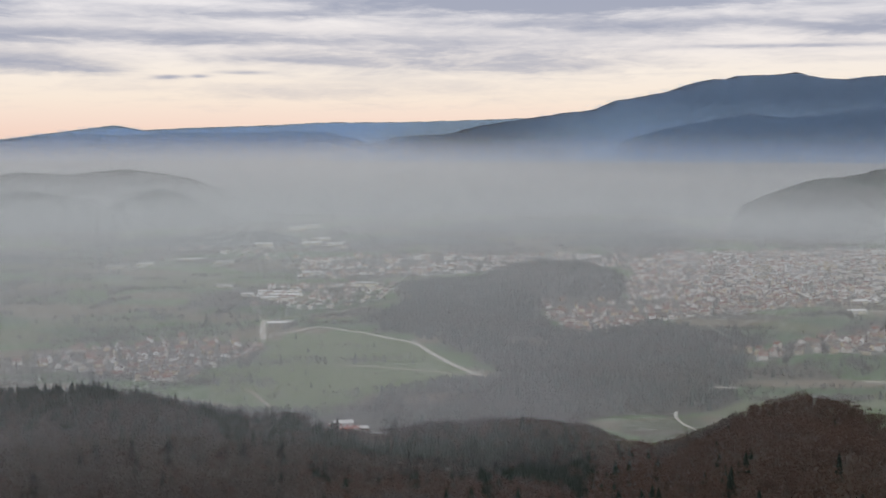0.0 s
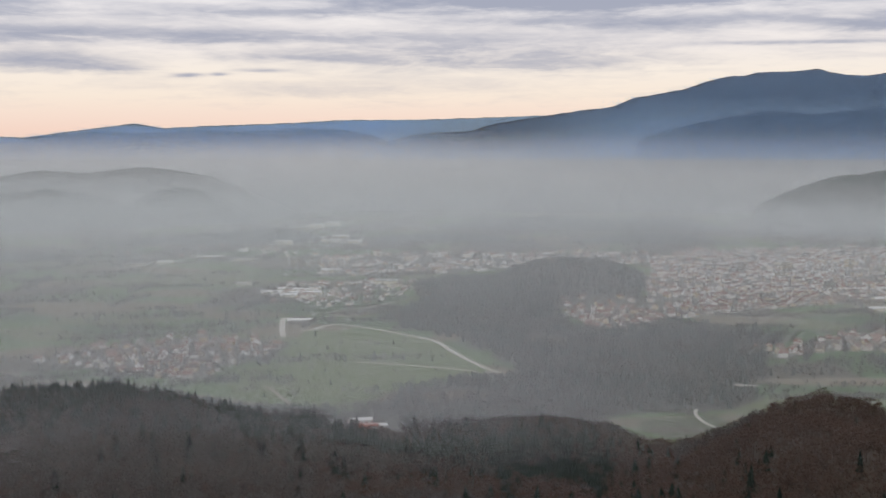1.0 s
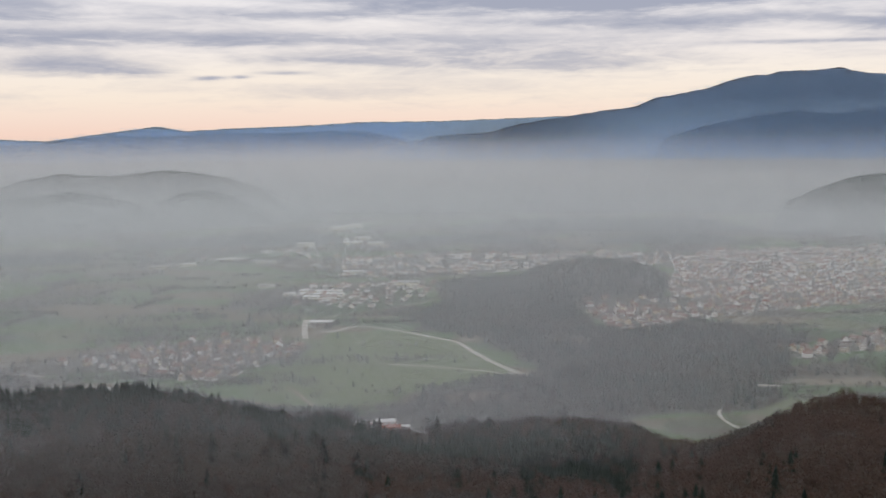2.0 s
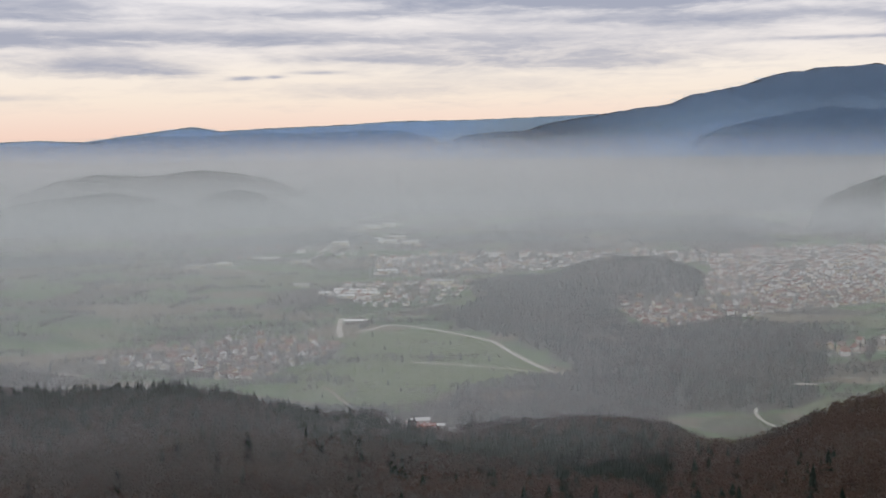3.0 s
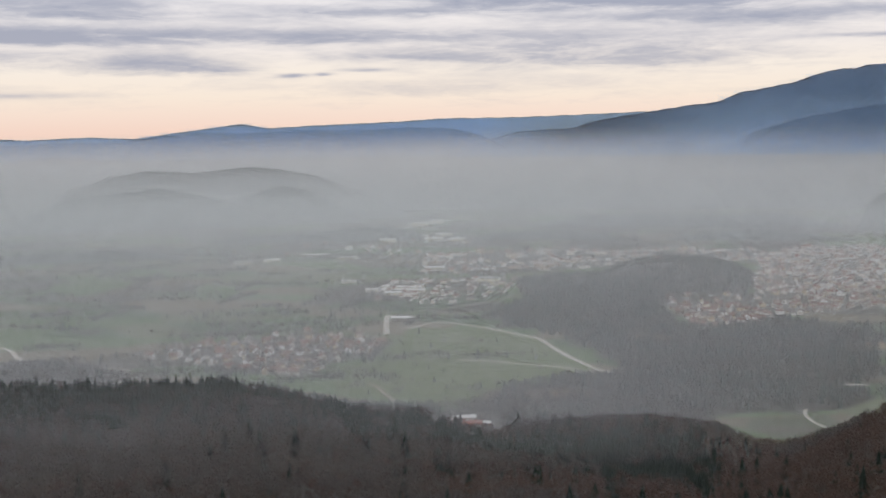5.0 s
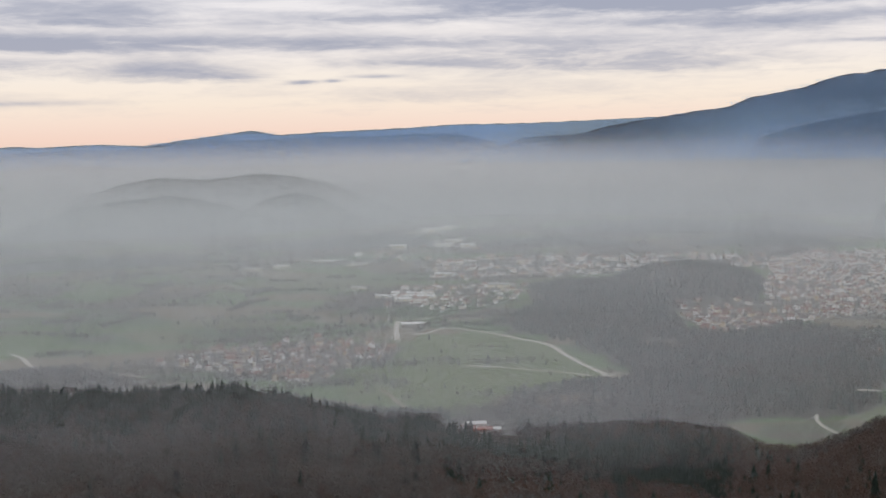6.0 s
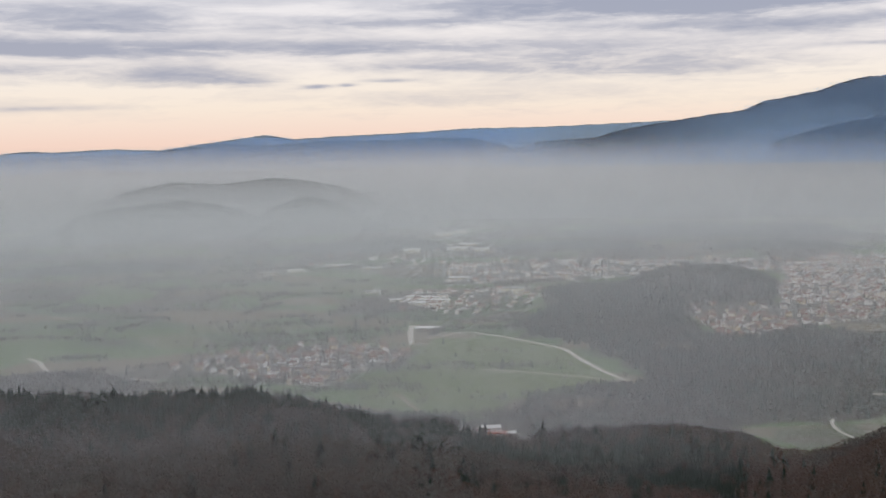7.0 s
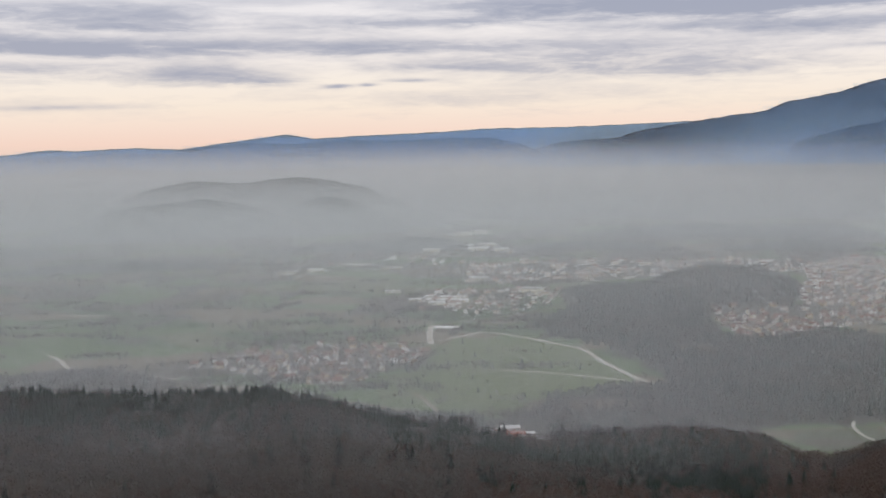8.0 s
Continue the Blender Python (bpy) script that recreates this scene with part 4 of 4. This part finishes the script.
def block_mesh(name, label, x, y, turn, w, d, h, roof_h):
    """Many small gabled houses of the far town as one mesh: walls and roofs."""
    c, s = np.cos(np.radians(turn)), np.sin(np.radians(turn))
    z = land(x, y)
    body = np.array([(-1, -1, -1), (1, -1, -1), (1, 1, -1), (-1, 1, -1), (-1, -1, 0), (1, -1, 0), (1, 1, 0), (-1, 1, 0), (-1, 0, 1), (1, 0, 1)], float)
    body_faces = [(0, 1, 5, 4), (2, 3, 7, 6), (1, 2, 6, 5), (3, 0, 4, 7), (5, 6, 9), (7, 4, 8)]
    lid = np.array([(-1.08, -1.14, -0.14), (1.08, -1.14, -0.14), (1.08, 0, 1), (-1.08, 0, 1), (1.08, 1.14, -0.14), (-1.08, 1.14, -0.14)], float)
    lid_faces = [(0, 1, 2, 3), (3, 2, 4, 5)]
    verts, faces, slot = [], [], []
    for k in range(len(x)):
        for form, ff, mat in ((body, body_faces, 0), (lid, lid_faces, 1)):
            base = len(verts)
            lift = 0.2 if mat else 0.0
            for ux, uy, uz in form:
                px, py = ux * w[k] / 2, uy * d[k] / 2
                pz = z[k] + (-1.5 if uz < -0.5 else h[k] + uz * roof_h[k] + lift)
                verts.append((x[k] + px * c[k] - py * s[k], y[k] + px * s[k] + py * c[k], pz))
            faces += [tuple(base + q for q in f) for f in ff]
            slot += [mat] * len(ff)
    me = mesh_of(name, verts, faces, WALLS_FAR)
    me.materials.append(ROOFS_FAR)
    me.polygons.foreach_set("material_index", np.array(slot, dtype=np.int32))
    return tagged(new(name, me), label, "houses", kind="stuff")


def town_density(x, y):
    return np.clip(0.7 + 0.8 * wave(x, y, 260, 33), 0.2, 1)


x, y = places(TOWN, 9000, 17, gen, town_density)
front = np.argsort(np.hypot(x, y))
x, y = x[front], y[front]
town = [house("house", lab, w, d, st, rh, WALLS, ROOFS, "houses at the near edge of the town", 2, False) for lab, w, d, st, rh in VILLAGE_LABELS[:5]]
NEAR_TOWN = 150
settle(town, x[:NEAR_TOWN], y[:NEAR_TOWN], gen.uniform(0, 360, NEAR_TOWN), False, gen)
x2, y2 = places(SUBURB, 2600, 17, gen, lambda a, b: np.clip(0.25 + 0.9 * wave(a, b, 200, 34), 0.05, 1))
x3, y3 = places([(-330, 2150), (-180, 2120), (-60, 2250), (-100, 2480), (-350, 2450)], 220, 20, gen)
x4, y4 = places([(-1000, 2900), (-300, 3000), (100, 3150), (-200, 3450), (-900, 3250)], 400, 26, gen, lambda a, b: np.clip(wave(a, b, 300, 35), 0, 1))
fx, fy = np.concatenate([x[NEAR_TOWN:], x2, x3, x4]), np.concatenate([y[NEAR_TOWN:], y2, y3, y4])
m = len(fx)
big = gen.random(m) < 0.10
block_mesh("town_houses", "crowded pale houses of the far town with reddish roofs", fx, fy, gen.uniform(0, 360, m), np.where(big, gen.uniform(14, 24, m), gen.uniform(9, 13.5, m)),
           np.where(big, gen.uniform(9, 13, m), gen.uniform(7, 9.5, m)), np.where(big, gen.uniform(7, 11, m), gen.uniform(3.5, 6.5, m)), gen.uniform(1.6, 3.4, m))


# ---- large buildings ----
def hall(label, x, y, turn, w, d, h, roof_h, wall, roof, doors=3, group="", kind="warehouse"):
    """A long hall with a low gabled sheet roof, roller doors and a strip of windows."""
    root = new(kind)
    part("wall", gable_walls(bmesh.new(), w, d, -2.0, h, roof_h), wall, root)
    part("roof", gable(bmesh.new(), w, d, h, roof_h, 0.8, 0.35), roof, root)
    for k in range(doors):
        u = (k + 0.5) / doors * w - w / 2
        part("roller_door", box(bmesh.new(), u - 1.8, u + 1.8, -d / 2 - 0.1, -d / 2 + 0.1, 0, min(3.6, h - 0.8)), CONCRETE if wall != CONCRETE else TIMBER, root)
    part("window_strip", box(bmesh.new(), -w * 0.45, w * 0.45, -d / 2 - 0.08, -d / 2 + 0.08, h - 0.8, h - 0.25), GLASS, root)
    root.matrix_basis = pose(x, y, float(land(x, y)), 0, 0, turn)
    return tagged(root, label, "warehouse" if kind == "warehouse" else "building", group)


hall("long sawmill shed with a white roof and rust-red walls", -102, 1248, 14, 24, 8, 4.5, 1.8, RED, WHITE, 4)
hall("low red shed with a pale roof by the wood", -82, 1232, 14, 15, 7, 3.5, 1.4, RED, WHITE, 2)
hall("rust-red shed roofed in red sheet", -92, 1224, 14, 18, 8, 3.2, 1.6, RED, RED, 2)
hall("small pale shed among the trees", -22, 1318, 60, 12, 5, 3, 1.2, CREAM, WHITE, 1)
hall("long grey hall with a white roof edge", -253, 1955, 4, 36, 13, 6, 2.0, CONCRETE, WHITE, 5)
hall("large pale hall at the edge of the wood", -140, 2335, -6, 40, 20, 13, 2.0, CREAM, CONCRETE, 3)
for lab, px, py, a, w, d in (("long cream warehouse with a white sheet roof", -345, 2300, 8, 42, 13), ("cream warehouse with a pale roof in the yard", -312, 2290, 8, 38, 13),
                             ("long white-roofed warehouse in a gravel yard", -288, 2330, -10, 48, 14), ("low cream shed in the gravel yard", -305, 2255, 6, 40, 11),
                             ("pale sheet-roofed shed beside the warehouses", -270, 2285, -8, 34, 12), ("small cream store with a white roof", -330, 2345, 8, 26, 10)):
    hall(lab, px, py, a, w, d, 5, 1.8, CREAM, WHITE, 4, "warehouses of the yard")
hall("white-roofed factory hall beside a green field", -272, 2640, -2, 42, 16, 7, 2, CREAM, WHITE, 4)
hall("grey shed near the factory hall", -238, 2625, -35, 34, 9, 5, 1.5, CONCRETE, CONCRETE, 2)
hall("white-roofed shed at the wood's edge", -420, 2440, 3, 30, 12, 5, 1.5, CREAM, WHITE, 3)
for lab, px, py, w in (("far factory hall with a long white roof", -400, 3440, 62), ("bright white-roofed factory hall", -333, 3490, 46), ("white-roofed hall in the far works", -345, 3350, 46),
                       ("broad bright-roofed hall in the far works", -282, 3320, 42), ("pale far shed of the works", -470, 3340, 44)):
    hall(lab, px, py, 2, w, 20, 8, 2.5, CREAM, WHITE, 4, "halls of the far works")
hall("distant hall faint in the mist", -445, 3890, 0, 50, 24, 8, 3, CREAM, WHITE, 3)
hall("distant white hall faint in the mist", -400, 3960, 0, 40, 24, 10, 3, CREAM, WHITE, 3)
hall("long white-roofed hall on the plain", -590, 2950, 6, 62, 16, 6, 2, CREAM, WHITE, 5)
hall("pale hall beside the gravel works", -665, 2830, 10, 36, 14, 6, 2, CREAM, WHITE, 3)
hall("low pale hall among gravel heaps", -720, 2790, 12, 44, 14, 5, 2, CREAM, CONCRETE, 3)
hall("pale hall on the plain near the road", -500, 2890, -8, 46, 14, 5, 2, CREAM, CONCRETE, 3)
hall("white-roofed hall at the town's edge", 680, 2080, 4, 30, 12, 6, 2, CREAM, WHITE, 3)
hall("broad pale hall at the town's edge", 730, 2190, 10, 44, 16, 7, 2, CREAM, WHITE, 4)
hall("white hall far behind the town", 1330, 3900, 0, 70, 24, 10, 3, CREAM, WHITE, 4)


def apartment_block(label, x, y, turn, w, d, storeys):
    """A flat-roofed block of flats with rows of windows, a parapet and a stair head."""
    root = new("apartment_block")
    h = 2.9 * storeys
    part("wall", box(bmesh.new(), -w / 2, w / 2, -d / 2, d / 2, -2, h), WALLS, root)
    bm = box(bmesh.new(), -w / 2 - 0.2, w / 2 + 0.2, -d / 2 - 0.2, d / 2 + 0.2, h, h + 0.5)
    box(bm, -2, 2, -2, 2, h + 0.5, h + 2.8)
    part("roof", bm, CONCRETE, root)
    for s in range(storeys):
        part("window_row", box(bmesh.new(), -w * 0.42, w * 0.42, -d / 2 - 0.06, -d / 2 + 0.06, s * 2.9 + 1.0, s * 2.9 + 2.3), GLASS, root)
    root.matrix_basis = pose(x, y, float(land(x, y)), 0, 0, turn)
    return tagged(root, label, "flats", "blocks of flats in the town")


for k, (px, py, w, st) in enumerate(((720, 2640, 13, 8), (770, 2630, 12, 7), (690, 2720, 26, 5), (820, 2700, 12, 8), (640, 2560, 30, 4), (850, 2610, 28, 5), (880, 2760, 12, 7),
                                     (600, 2760, 28, 4), (560, 2850, 34, 4), (930, 2680, 14, 7), (-330, 2740, 14, 5), (-300, 2742, 14, 5), (-268, 2750, 12, 5))):
    apartment_block(("tall pale block of flats with a flat roof", "long pale block of flats with a flat roof")[w > 20], px, py, (-4, 12, 3, 20)[k % 4], w, 12, st)


def church(label, x, y, turn, s):
    root = new("church")
    part("nave", gable_walls(bmesh.new(), 14 * s, 8 * s, -1, 7 * s, 4 * s), CREAM, root)
    part("roof", gable(bmesh.new(), 14 * s, 8 * s, 7 * s, 4 * s), ROOFS, root)
    part("tower", box(bmesh.new(), -11 * s, -7 * s, -2 * s, 2 * s, -1, 15 * s), CREAM, root)
    bm = bmesh.new()
    ring = [bm.verts.new((-9 * s + 2.3 * s * a, 2.3 * s * b, 15 * s)) for a, b in ((-1, -1), (1, -1), (1, 1), (-1, 1))]
    tip = bm.verts.new((-9 * s, 0, 21 * s))
    bm.faces.new(ring[::-1])
    for a, b in zip(ring, ring[1:] + ring[:1]):
        bm.faces.new((a, b, tip))
    part("spire", bm, ROOFS, root)
    part("belfry_window", box(bmesh.new(), -9.6 * s, -8.4 * s, -2.06 * s, -1.9 * s, 11 * s, 13.2 * s), GLASS, root)
    part("door", box(bmesh.new(), -9.7 * s, -8.3 * s, -2.05 * s, -1.9 * s, 0, 2.8 * s), TIMBER, root)
    root.matrix_basis = pose(x, y, float(land(x, y)), 0, 0, turn)
    return tagged(root, label, "church")


church("cream village church with a pointed tower", -405, 1590, 30, 0.9)
church("small white chapel on top of the wooded hill", 168, 2330, 10, 0.9)
church("pale town church with a pointed tower", 226, 2080, 40, 1.0)
